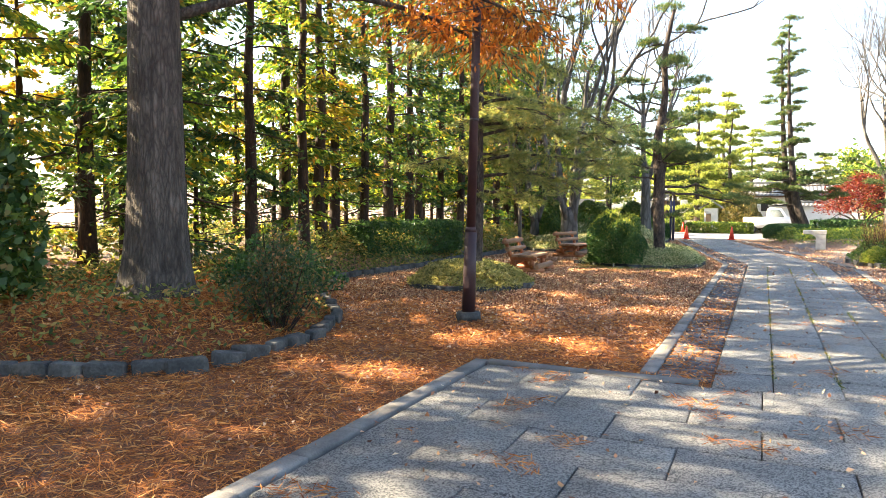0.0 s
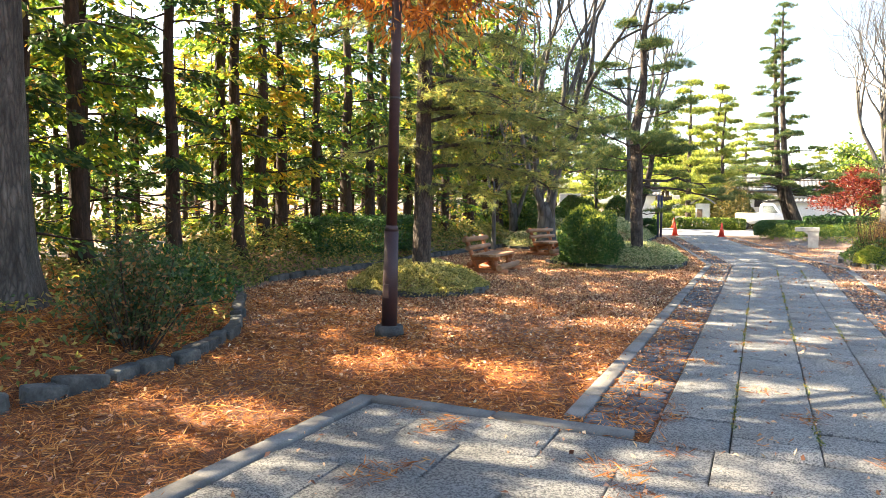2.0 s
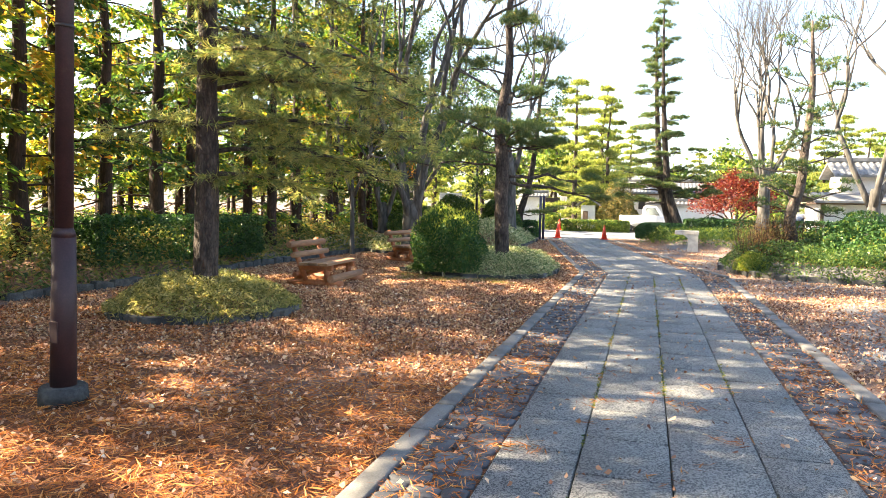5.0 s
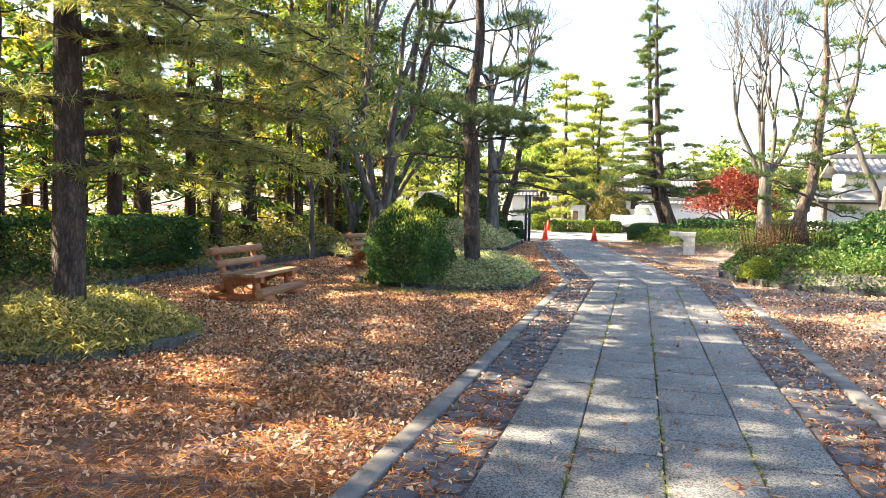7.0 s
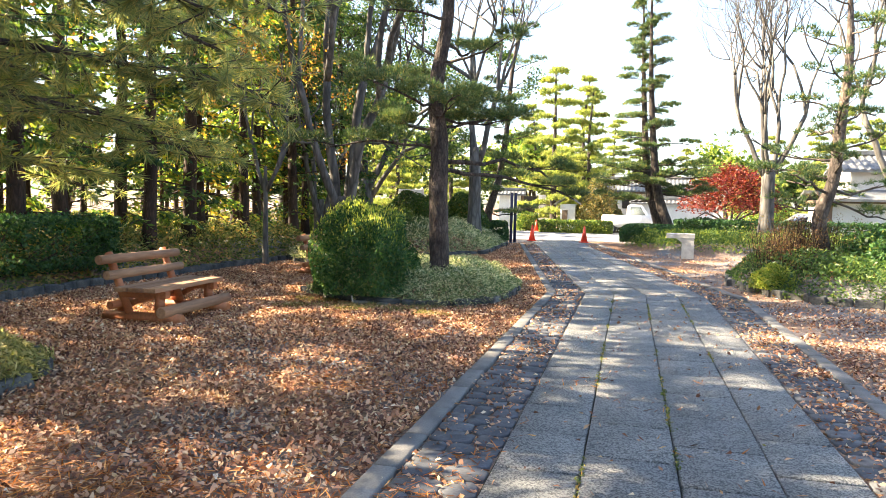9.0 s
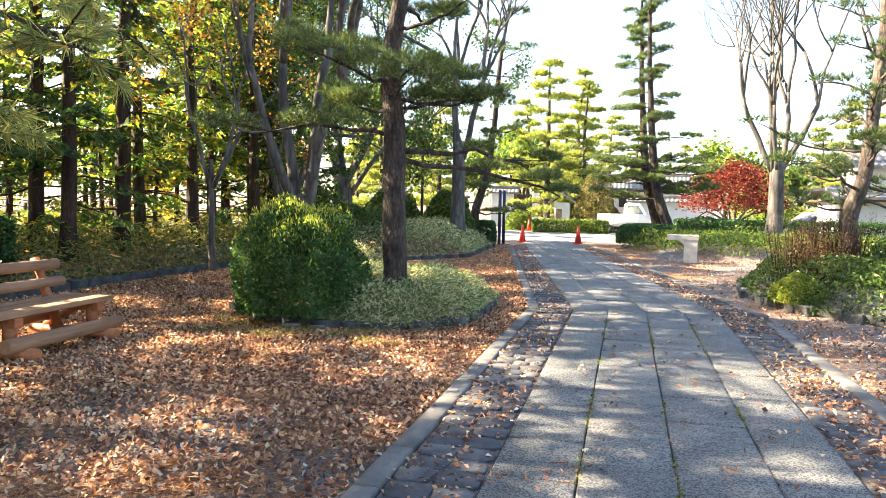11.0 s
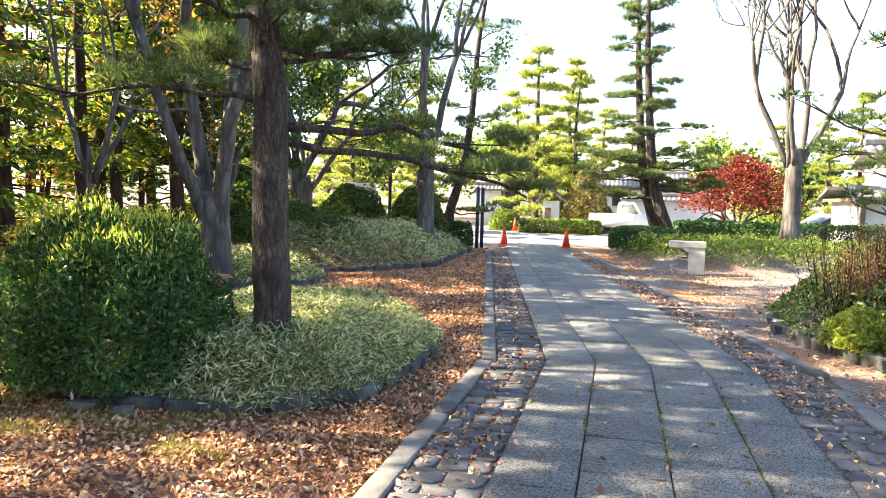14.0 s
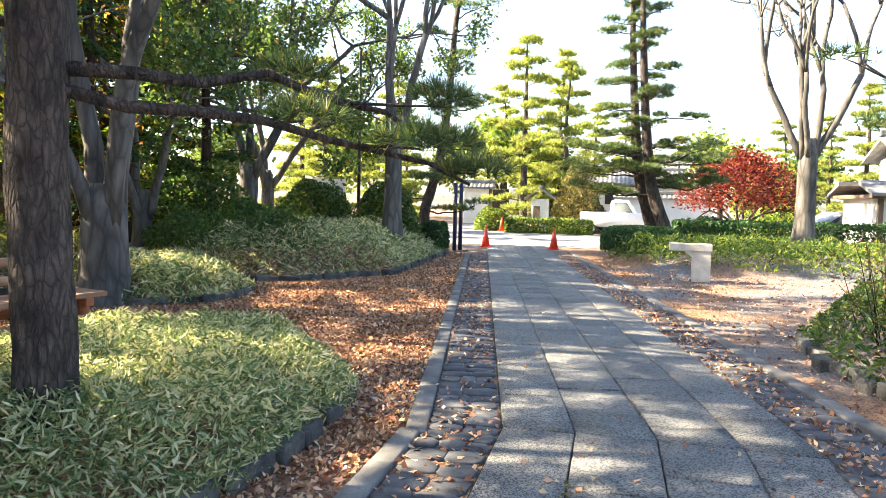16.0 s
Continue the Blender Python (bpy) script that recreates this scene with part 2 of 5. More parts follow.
def paving_material():
    """Exposed-aggregate concrete slabs: pale and dark chips, worn tone from slab to slab."""
    mat, nt, bsdf = nodes_of("aggregate_slab")
    vec = coords(nt, (1, 1, 1), True)
    chips = tex(nt, "ShaderNodeTexVoronoi", 105, vec)
    stain = tex(nt, "ShaderNodeTexNoise", 1.9, vec, 6)
    col = ramp(nt, chips.outputs["Color"], [(0.05, (0.019, 0.022, 0.028)), (0.45, (0.039, 0.044, 0.053)), (0.75, (0.066, 0.072, 0.082)), (0.92, (0.13, 0.136, 0.142)), (1.0, (0.27, 0.275, 0.275))])
    col = mix(nt, 0.9, col, ramp(nt, stain.outputs[0], [(0.3, (0.7, 0.72, 0.72)), (0.7, (1.2, 1.18, 1.15))]), "MULTIPLY")
    info = nt.nodes.new("ShaderNodeObjectInfo")
    col = mix(nt, 1.0, col, ramp(nt, info.outputs["Random"], [(0, (0.82, 0.83, 0.85)), (1, (1.15, 1.14, 1.12))]), "MULTIPLY")
    nt.links.new(col, bsdf.inputs["Base Color"])
    bsdf.inputs["Roughness"].default_value = 0.58
    bump(nt, bsdf, chips.outputs["Distance"], 1.0, 0.012)
    return mat


M_ground = ground_material()
M_slab = paving_material()
M_joint = surface("joint_soil", [(0.3, (0.02, 0.018, 0.012)), (0.7, (0.07, 0.065, 0.03))], 9, 80)
M_kerb = surface("kerb_concrete", [(0.3, (0.075, 0.075, 0.075)), (0.7, (0.18, 0.175, 0.165))], 4, 90, 0.85, per_piece=0.15, world_space=True)
M_rock = surface("edging_rock", [(0.3, (0.028, 0.030, 0.031)), (0.5, (0.058, 0.060, 0.060)), (0.7, (0.115, 0.112, 0.10))], 5, 40, 0.9, bump_s=0.7, per_piece=0.2, world_space=True, dist=0.03)
M_flag = surface("flat_strip_stone", [(0.3, (0.04, 0.043, 0.05)), (0.7, (0.105, 0.11, 0.12))], 7, 60, 0.85, per_piece=0.25, world_space=True)
M_road = surface("pale_asphalt", [(0.3, (0.16, 0.16, 0.165)), (0.7, (0.26, 0.26, 0.26))], 2, 120, 0.9, world_space=True)
M_bark_red = bark("redwood_bark", (0.075, 0.062, 0.052), (0.24, 0.21, 0.18), 26, 1.6)
M_bark_pine = bark("pine_bark", (0.05, 0.038, 0.034), (0.22, 0.175, 0.155), 27, 2.0, 0.36)
M_bark_dark = bark("conifer_bark", (0.04, 0.022, 0.016), (0.13, 0.075, 0.05), 24, 0.8)
M_bark_grey = bark("zelkova_bark", (0.12, 0.118, 0.114), (0.28, 0.272, 0.26), 7, 0.35)
M_leaf_con = foliage("conifer_sprays", [(0, (0.035, 0.085, 0.026)), (0.4, (0.085, 0.16, 0.035)), (0.75, (0.20, 0.26, 0.045)), (0.93, (0.40, 0.34, 0.055)), (1, (0.44, 0.18, 0.035))], 0.6)
M_leaf_dark = foliage("dark_conifer_sprays", [(0, (0.018, 0.05, 0.024)), (0.6, (0.045, 0.095, 0.035)), (0.9, (0.11, 0.16, 0.04)), (1, (0.30, 0.15, 0.04))], 0.45)
M_leaf_gold = foliage("golden_sprays", [(0, (0.10, 0.14, 0.03)), (0.5, (0.28, 0.27, 0.045)), (0.85, (0.46, 0.33, 0.05)), (1, (0.46, 0.17, 0.035))], 0.6)
M_leaf_evg = foliage("evergreen_leaves", [(0, (0.028, 0.065, 0.022)), (0.6, (0.07, 0.13, 0.038)), (0.95, (0.16, 0.22, 0.055)), (1, (0.26, 0.16, 0.06))], 0.42, 0.4)
M_leaf_top = foliage("clipped_leaves", [(0, (0.03, 0.07, 0.018)), (0.55, (0.11, 0.19, 0.04)), (0.85, (0.27, 0.33, 0.06)), (1, (0.42, 0.42, 0.10))], 0.38, 0.45)
M_leaf_bush = foliage("dark_bush_leaves", [(0, (0.018, 0.06, 0.022)), (0.55, (0.045, 0.115, 0.035)), (0.9, (0.10, 0.19, 0.05)), (1, (0.24, 0.26, 0.07))], 0.32, 0.45)
# the bush's young shoots; also the painted sun patch on the corner shrub
M_shoot_sunlit = foliage("young_shoots_and_sunlit_leaves", [(0, (0.14, 0.22, 0.04)), (0.5, (0.30, 0.37, 0.07)), (1, (0.50, 0.48, 0.12))], 0.5, 0.5)
M_shrub = foliage("loose_shrub_leaves", [(0, (0.02, 0.045, 0.022)), (0.5, (0.05, 0.085, 0.035)), (0.75, (0.12, 0.11, 0.05)), (0.9, (0.20, 0.10, 0.05)), (1, (0.34, 0.18, 0.08))], 0.35, 0.45)
M_leaf_hedge = foliage("hedge_leaves", [(0, (0.015, 0.05, 0.02)), (0.6, (0.035, 0.09, 0.03)), (1, (0.08, 0.15, 0.035))], 0.3, 0.45)
M_leaf_sasa = foliage("bamboo_grass", [(0, (0.055, 0.10, 0.04)), (0.35, (0.17, 0.23, 0.10)), (0.6, (0.40, 0.43, 0.25)), (0.85, (0.66, 0.63, 0.44)), (1, (0.72, 0.60, 0.40))], 0.38, 0.5)
# lit version of the bamboo grass: yellow sunlight is mixed into the leaf colours
M_leaf_sunlit = foliage("sunlit_bamboo_grass", [(0, (0.10, 0.11, 0.04)), (0.5, (0.30, 0.29, 0.11)), (1, (0.54, 0.46, 0.22))], 0.4, 0.55)
M_leaf_cover = foliage("ground_cover_leaves", [(0, (0.04, 0.075, 0.03)), (0.5, (0.14, 0.17, 0.055)), (0.8, (0.30, 0.28, 0.10)), (1, (0.42, 0.24, 0.09))], 0.42, 0.6)
M_needle = foliage("pine_needles", [(0, (0.03, 0.065, 0.035)), (0.6, (0.075, 0.135, 0.06)), (0.9, (0.18, 0.22, 0.08)), (1, (0.36, 0.27, 0.09))], 0.38, 0.45)
M_needle_soft = foliage("soft_pine_needles", [(0, (0.10, 0.15, 0.085)), (0.5, (0.24, 0.29, 0.14)), (0.85, (0.42, 0.42, 0.19)), (1, (0.56, 0.42, 0.18))], 0.58, 0.5)
# lit copy of the pine needles: full sun is put into the colour
M_needle_lit = foliage("sunlit_pine_needles", [(0, (0.10, 0.16, 0.05)), (0.6, (0.24, 0.29, 0.08)), (1, (0.44, 0.42, 0.14))], 0.5, 0.5)
M_rust = foliage("rusty_redwood_sprays", [(0, (0.22, 0.07, 0.02)), (0.6, (0.45, 0.16, 0.035)), (1, (0.62, 0.30, 0.07))], 0.5, 0.6)
M_maple = foliage("red_maple_leaves", [(0, (0.06, 0.010, 0.012)), (0.5, (0.16, 0.022, 0.022)), (0.85, (0.24, 0.05, 0.026)), (1, (0.20, 0.12, 0.04))], 0.34, 0.5)
M_amber = foliage("amber_leaves", [(0, (0.30, 0.13, 0.03)), (0.6, (0.5, 0.24, 0.05)), (1, (0.42, 0.36, 0.08))], 0.5, 0.5)
M_brown = foliage("brown_shrub_leaves", [(0, (0.06, 0.034, 0.022)), (0.5, (0.16, 0.085, 0.045)), (0.85, (0.27, 0.17, 0.075)), (1, (0.14, 0.15, 0.05))], 0.4, 0.6)
M_olive = foliage("olive_shrub_leaves", [(0, (0.05, 0.06, 0.025)), (0.6, (0.14, 0.14, 0.05)), (1, (0.32, 0.22, 0.08))], 0.35, 0.5)
M_fallen = foliage("fallen_leaves", [(0, (0.075, 0.030, 0.020)), (0.25, (0.22, 0.095, 0.058)), (0.55, (0.46, 0.235, 0.14)), (0.85, (0.64, 0.40, 0.25)), (0.96, (0.68, 0.50, 0.32)), (1, (0.76, 0.68, 0.54))], 0.15, 0.7)
M_strand = foliage("fallen_rusty_needles", [(0, (0.11, 0.035, 0.014)), (0.4, (0.36, 0.12, 0.03)), (0.8, (0.58, 0.23, 0.06)), (1, (0.74, 0.40, 0.15))], 0.15, 0.8)
M_log = surface("red_stained_log", [(0.3, (0.26, 0.075, 0.026)), (0.7, (0.42, 0.15, 0.055))], 3, 30, 0.6, stretch=(1, 0.15, 1), bump_s=0.3)
M_log_worn = surface("sun_bleached_log", [(0.3, (0.20, 0.10, 0.052)), (0.7, (0.38, 0.225, 0.13))], 3, 35, 0.75, stretch=(1, 0.12, 1), bump_s=0.4)
M_pole = surface("brown_painted_steel", [(0.3, (0.022, 0.010, 0.013)), (0.6, (0.038, 0.016, 0.019)), (0.75, (0.06, 0.034, 0.028))], 7, 80, 0.62, bump_s=0.08)
M_navy = surface("navy_painted_steel", [(0.3, (0.012, 0.016, 0.06)), (0.7, (0.03, 0.035, 0.10))], 8, 60, 0.4, bump_s=0.05)
M_conc = surface("pale_concrete", [(0.3, (0.11, 0.105, 0.095)), (0.7, (0.20, 0.19, 0.175))], 5, 90, 0.85, bump_s=0.3)
M_stone_pale = surface("pale_granite", [(0.3, (0.42, 0.39, 0.34)), (0.7, (0.60, 0.57, 0.50))], 6, 120, 0.8, bump_s=0.2)
M_cone = surface("orange_red_plastic", [(0.3, (0.70, 0.045, 0.02)), (0.7, (0.82, 0.075, 0.035))], 9, 60, 0.45, bump_s=0.05)
M_plaster = surface("white_plaster", [(0.3, (0.70, 0.68, 0.63)), (0.7, (0.82, 0.80, 0.76))], 1.5, 60, 0.9, bump_s=0.1)
M_tile = surface("grey_roof_tile", [(0.3, (0.09, 0.095, 0.10)), (0.7, (0.20, 0.205, 0.21))], 4, 40, 0.6, bump_s=0.2)
M_wood_old = surface("weathered_brown_timber", [(0.3, (0.10, 0.06, 0.04)), (0.7, (0.22, 0.15, 0.10))], 4, 50, 0.8, stretch=(1, 1, 0.15))
M_car_white = surface("white_car_paint", [(0.3, (0.72, 0.73, 0.74)), (0.7, (0.80, 0.80, 0.80))], 2, 30, 0.25, bump_s=0.0)
M_car_grey = surface("silver_car_paint", [(0.3, (0.35, 0.36, 0.38)), (0.7, (0.45, 0.46, 0.48))], 2, 30, 0.25, metal=0.4, bump_s=0.0)
M_rubber = surface("black_rubber", [(0.3, (0.012, 0.012, 0.012)), (0.7, (0.03, 0.03, 0.03))], 8, 60, 0.8)
# near-black for openings: the shade inside them is put into the colour
M_dark = surface("dark_opening_shade", [(0.3, (0.02, 0.018, 0.016)), (0.7, (0.05, 0.04, 0.035))], 6, 60, 0.8)
M_black = surface("black_painted_steel", [(0.3, (0.012, 0.012, 0.014)), (0.7, (0.03, 0.03, 0.032))], 8, 60, 0.45, bump_s=0.05)
M_glass, _nt, _b = nodes_of("tinted_car_glass")
_b.inputs["Base Color"].default_value = (0.10, 0.14, 0.16, 1)
_b.inputs["Roughness"].default_value = 0.05
_b.inputs["Transmission Weight"].default_value = 0.6


# ---- ground: one sheet, raised in the planted beds ----
BED_WOOD = [(-40, -14), (-9, -4.6), (-6, -3.1), (-5.2, -2.79), (-4.4, -2.48), (-3.84, -1.96), (-3.69, -1.16), (-3.76, -0.06), (-4.3, 1.2), (-5.6, 2.8), (-6.8, 4.2), (-7.4, 5.8), (-7.3, 7.5), (-7.2, 9.5), (-7.4, 12), (-7.4, 15), (-7.1, 18.5), (-7.2, 21.2), (-5.1, 20.95), (-4.14, 21.4), (-2.95, 23.1), (-3.3, 29.4), (-3.9, 32), (-12, 34), (-40, 34)]
BED_OVAL = [(-4.35 + 1.2 * math.cos(a * math.pi / 8), 6.15 + 1.25 * math.sin(a * math.pi / 8)) for a in range(16)]
BED_ISLE = [(-3.6, 12.5), (-2.9, 12.0), (-2.2, 11.8), (-1.67, 11.85), (-1.1, 12.0), (-0.69, 12.5), (-0.47, 13.4), (-0.6, 14.8), (-1.3, 15.8), (-2.5, 16.0), (-3.4, 14.8), (-3.75, 13.5)]
BED_TREE = [(-5.7 + 1.6 * math.cos(a * math.pi / 7), 19.2 + 1.45 * math.sin(a * math.pi / 7)) for a in range(14)]
BED_RIGHT = [(3.5, 18.4), (3.4, 17.2), (3.6, 16.2), (3.95, 15.25), (4.7, 14.6), (6.5, 14.1), (10, 13.5), (15, 14), (15, 22), (6, 22.4), (4.3, 21)]
BED_FAR = [(1.05, 29.7), (1.6, 27.9), (2.6, 26.9), (4.2, 26.3), (9, 26.0), (18, 26), (18, 38), (4.5, 37.5), (1.6, 34)]
BEDS = [(BED_WOOD, 0.48, 1.2), (BED_OVAL, 0.26, 0.8), (BED_ISLE, 0.25, 0.9), (BED_TREE, 0.25, 0.9), (BED_RIGHT, 0.3, 1.0), (BED_FAR, 0.25, 1.2)]


def inside_depth(poly, x, y):
    """How far points lie inside a polygon; negative outside."""
    x, y = np.asarray(x, float), np.asarray(y, float)
    d = np.full(x.shape, 1e9)
    ins = np.zeros(x.shape, bool)
    n = len(poly)
    for i in range(n):
        (ax, ay), (bx, by) = poly[i], poly[(i + 1) % n]
        ex, ey = bx - ax, by - ay
        u = np.clip(((x - ax) * ex + (y - ay) * ey) / (ex * ex + ey * ey), 0, 1)
        d = np.minimum(d, np.hypot(x - ax - u * ex, y - ay - u * ey))
        if ay != by:
            ins ^= ((ay > y) != (by > y)) & (x < (bx - ax) * (y - ay) / (by - ay) + ax)
    return np.where(ins, d, -d)


def height(x, y):
    h = np.zeros(np.shape(x))
    for poly, top, slope in BEDS:
        u = np.clip(inside_depth(poly, x, y) / slope, 0, 1)
        h = np.maximum(h, top * u * (2 - u))
    return h


def hz(x, y):
    return float(height(np.array([x]), np.array([y]))[0])


def scatter(poly, count, lo=0.0, hi=1e9):
    """Random points in a polygon, between lo and hi from its edge, with their ground height."""
    p = np.array(poly)
    a, b = p.min(0), p.max(0)
    out = []
    got = 0
    while got < count:
        q = rng.uniform(a, b, (count * 2 + 200, 2))
        d = inside_depth(poly, q[:, 0], q[:, 1])
        q = q[(d > lo) & (d < hi)]
        out.append(q)
        got += len(q)
    q = np.concatenate(out)[:count]
    return np.column_stack([q, height(q[:, 0], q[:, 1])])


gx = np.concatenate([-20 - np.geomspace(1, 900, 16)[::-1], np.arange(-20, 16, 0.28), 16 + np.geomspace(1, 900, 16)])
gy = np.concatenate([-10 - np.geomspace(1, 900, 16)[::-1], np.arange(-10, 40, 0.28), 40 + np.geomspace(1, 900, 16)])
X, Y = np.meshgrid(gx, gy)
Z = height(X, Y) + np.where((np.abs(X) < 18) & (Y > -9) & (Y < 39), rng.normal(size=X.shape) * 0.006, 0) - 0.012
nx = len(gx)
idx = (np.arange(len(gy) - 1)[:, None] * nx + np.arange(nx - 1)[None]).reshape(-1)
buf = Buf()
buf.add(np.column_stack([X.ravel(), Y.ravel(), Z.ravel()]), quads=np.column_stack([idx, idx + 1, idx + nx + 1, idx + nx]))
tagged(ob_from("ground", buf.mesh("ground", M_ground, True)), "leaf-strewn gravel and soil ground with rusty needle drifts", "ground", kind="structure")

# the path turns about ten degrees to the left at BEND
BEND, SLOPE = 14.45, -0.185
LEAN = math.atan(SLOPE)


def along(x, y):
    """The place beside the straight path that x, y becomes once the path has turned."""
    if y <= BEND:
        return x, y, 0.0
    d = y - BEND
    px, py = 0.65, BEND
    c, s = math.cos(-LEAN), math.sin(-LEAN)
    dx, dy = x - px, d
    return px + dx * c - dy * s, py + dx * s + dy * c, math.degrees(-LEAN)


# ---- bed under the paving ----
def slab_sheet(name, x0, x1, y0, y1, label):
    bm = bmesh.new()
    rows = [y0, BEND, BEND + 0.01, y1] if y0 < BEND < y1 else [y0, y1]
    prev = None
    for y in rows:
        a, b = along(x0, y), along(x1, y)
        cur = (bm.verts.new((a[0], a[1], 0.004)), bm.verts.new((b[0], b[1], 0.004)))
        if prev:
            bm.faces.new((prev[0], prev[1], cur[1], cur[0]))
        prev = cur
    ob = part(name, bm, M_joint, None)
    return tagged(ob, label, "paving", kind="structure")


path = slab_sheet("path", 0.64, 2.66, -0.55, 34.6, "straight slab path of four columns, littered with leaves")
plaza = slab_sheet("plaza_paving", -1.42, 2.66, -10.0, -0.56, "grey aggregate slab paving with leaf litter in its joints")

bm = bmesh.new()
quad = [(-60, 36.5), (-9, 33.8), (-2.2, 34.3), (0.5, 34.2), (1.6, 36.5), (14, 39.5), (60, 42), (60, 48), (-60, 60)]
bm.faces.new([bm.verts.new((a, b, 0.006)) for a, b in quad])
tagged(part("road", bm, M_road, None), "pale sunlit asphalt road crossing beyond the path", "road", kind="structure")


# ---- planted beds ----
def plants(name, pts, z0, z1, length, width, mat, label, category, axis_up=0.5, droop=False):
    """Many small leaves over a bed, standing between z0 and z1 above the soil."""
    b = Buf()
    c = pts.copy()
    c[:, 2] += rng.uniform(z0, z1, len(c))
    ax = rand_dirs(len(c))
    ax[:, 2] = ax[:, 2] * 0.3 + (-axis_up if droop else axis_up)
    leaves(b, c, length, width, unit(ax))
    return tagged(ob_from(name, b.mesh(name, mat)), label, category, kind="stuff")


def dome_noise(p, s):
    return np.array([noise.noise(Vector((q[0] * s, q[1] * s, 3.3))) for q in p])


def tufted(poly, count, low, high, edge=0.35):
    """Points for a bed of low plants whose top swells and thins towards the edge."""
    p = scatter(poly, count, -0.09)
    d = inside_depth(poly, p[:, 0], p[:, 1])
    top = (low + (high - low) * np.clip(d / edge, 0, 1)) * (1 + 0.35 * dome_noise(p, 1.7))
    p[:, 2] += top * rng.uniform(0.0, 1.0, len(p)) ** 0.55
    return p


plants("bamboo_grass_island", tufted(BED_ISLE, 52000, 0.17, 0.29), -0.02, 0.04, 0.082, 0.0145, M_leaf_sasa, "dwarf bamboo grass with pale leaf edges on a bed", "ground cover", 0.45)
plants("bamboo_grass_oval", tufted(BED_OVAL, 22000, 0.15, 0.25), -0.02, 0.04, 0.085, 0.018, M_leaf_sunlit, "dwarf bamboo grass round a pine, yellow sunlight in its colour", "ground cover", 0.45)
plants("bamboo_grass_tree_bed", tufted(BED_TREE, 11000, 0.2, 0.34), -0.02, 0.04, 0.15, 0.026, M_leaf_sasa, "dwarf bamboo grass round a grey forked tree", "ground cover", 0.45)
plants("bamboo_grass_right_bed", tufted(BED_RIGHT[:7] + [(10, 19), (6, 20.5), (4.3, 20)], 34000, 0.2, 0.46), -0.02, 0.04, 0.085, 0.030, M_leaf_evg, "yellow-green grass and dwarf bamboo on a stony bed", "ground cover", 0.5)
plants("bamboo_grass_far_bed", tufted([(1.2, 29.9), (1.8, 28.2), (2.8, 27.2), (4.4, 26.5), (9, 26.3), (13, 26.3), (13, 30), (3, 31)], 16000, 0.25, 0.5), -0.02, 0.04, 0.16, 0.03, M_leaf_top, "tall yellow-green bamboo grass behind a stone bench", "ground cover", 0.6)
BED_BACK = [(-7.2, 21.4), (-5.1, 21.1), (-4.14, 21.5), (-3.0, 23.2), (-3.35, 29.4), (-5, 30), (-9, 27)]
plants("bamboo_grass_back_bed", tufted(BED_BACK, 26000, 0.18, 0.5, 1.2), -0.02, 0.05, 0.15, 0.024, M_leaf_sasa, "bank of grey-green dwarf bamboo grass", "ground cover", 0.45)
WOOD_EDGE = [(-7.6, 3.4), (-6.9, 4.3), (-7.5, 5.9), (-7.4, 7.6), (-7.3, 9.6), (-7.5, 12), (-7.5, 15), (-7.2, 18.5), (-7.3, 21), (-9.4, 21), (-9.6, 12), (-9.5, 5)]
plants("wood_edge_cover", tufted(WOOD_EDGE, 26000, 0.12, 0.5, 1.0), -0.02, 0.05, 0.11, 0.04, M_leaf_cover, "yellowing leafy ground cover at the wood's edge", "ground cover", 0.3)
WOOD_NEAR = [(-9, -4.4), (-6, -2.9), (-5.2, -2.6), (-4.4, -2.3), (-4.0, -1.9), (-3.85, -1.16), (-3.9, 0.0), (-4.5, 1.3), (-5.8, 3.0), (-6.9, 4.3), (-9.5, 5)]
plants("mound_cover", tufted(WOOD_NEAR, 7000, 0.05, 0.2, 0.8), -0.01, 0.03, 0.085, 0.035, M_leaf_cover, "scattered small green seedlings and weeds on a mound", "ground cover", 0.3)
plants("wood_floor_cover", tufted([(-20, -6), (-9.3, -4), (-9, 4), (-9.4, 12), (-9.2, 21), (-9, 28), (-20, 30)], 26000, 0.1, 0.55, 1.0), -0.02, 0.05, 0.15, 0.06, M_leaf_cover, "brushy sunlit undergrowth between trunks", "undergrowth", 0.3)


# ---- trees ----
def limb_tree(buf_wood, start, direction, length, radius, depth, tips, spread=0.55, up=0.25, kids=(2, 3), segs=4, mains=None):
    """A branching limb, tapered, that ends in twigs; its twig ends are gathered in tips."""
    d = np.asarray(direction, float)
    p = [np.asarray(start, float)]
    for i in range(segs):
        d = unit(d + rng.normal(size=3) * 0.10 + np.array([0, 0, up * 0.12]))
        p.append(p[-1] + d * length / segs)
    r1 = radius * (0.70 if depth else 0.35)
    if mains is not None and radius > 0.045:
        mains.append(lone(M_bark_grey, np.array(p), np.linspace(radius, r1, segs + 1), 8))
    else:
        tube(buf_wood, np.array(p), np.linspace(radius, r1, segs + 1), 7 if radius > 0.05 else 5 if radius > 0.015 else 3)
    if depth == 0:
        tips.append((p[-1], d))
        tips.append((p[-2], d))
        return
    for k in range(int(rng.integers(kids[0], kids[1] + 1))):
        nd = unit(d + rng.normal(size=3) * spread + np.array([0, 0, up]))
        limb_tree(buf_wood, p[-1] if k < 2 else p[-2], nd, length * rng.uniform(0.6, 0.85), r1 * rng.uniform(0.72, 0.95), depth - 1, tips, spread, up, kids, segs, mains)


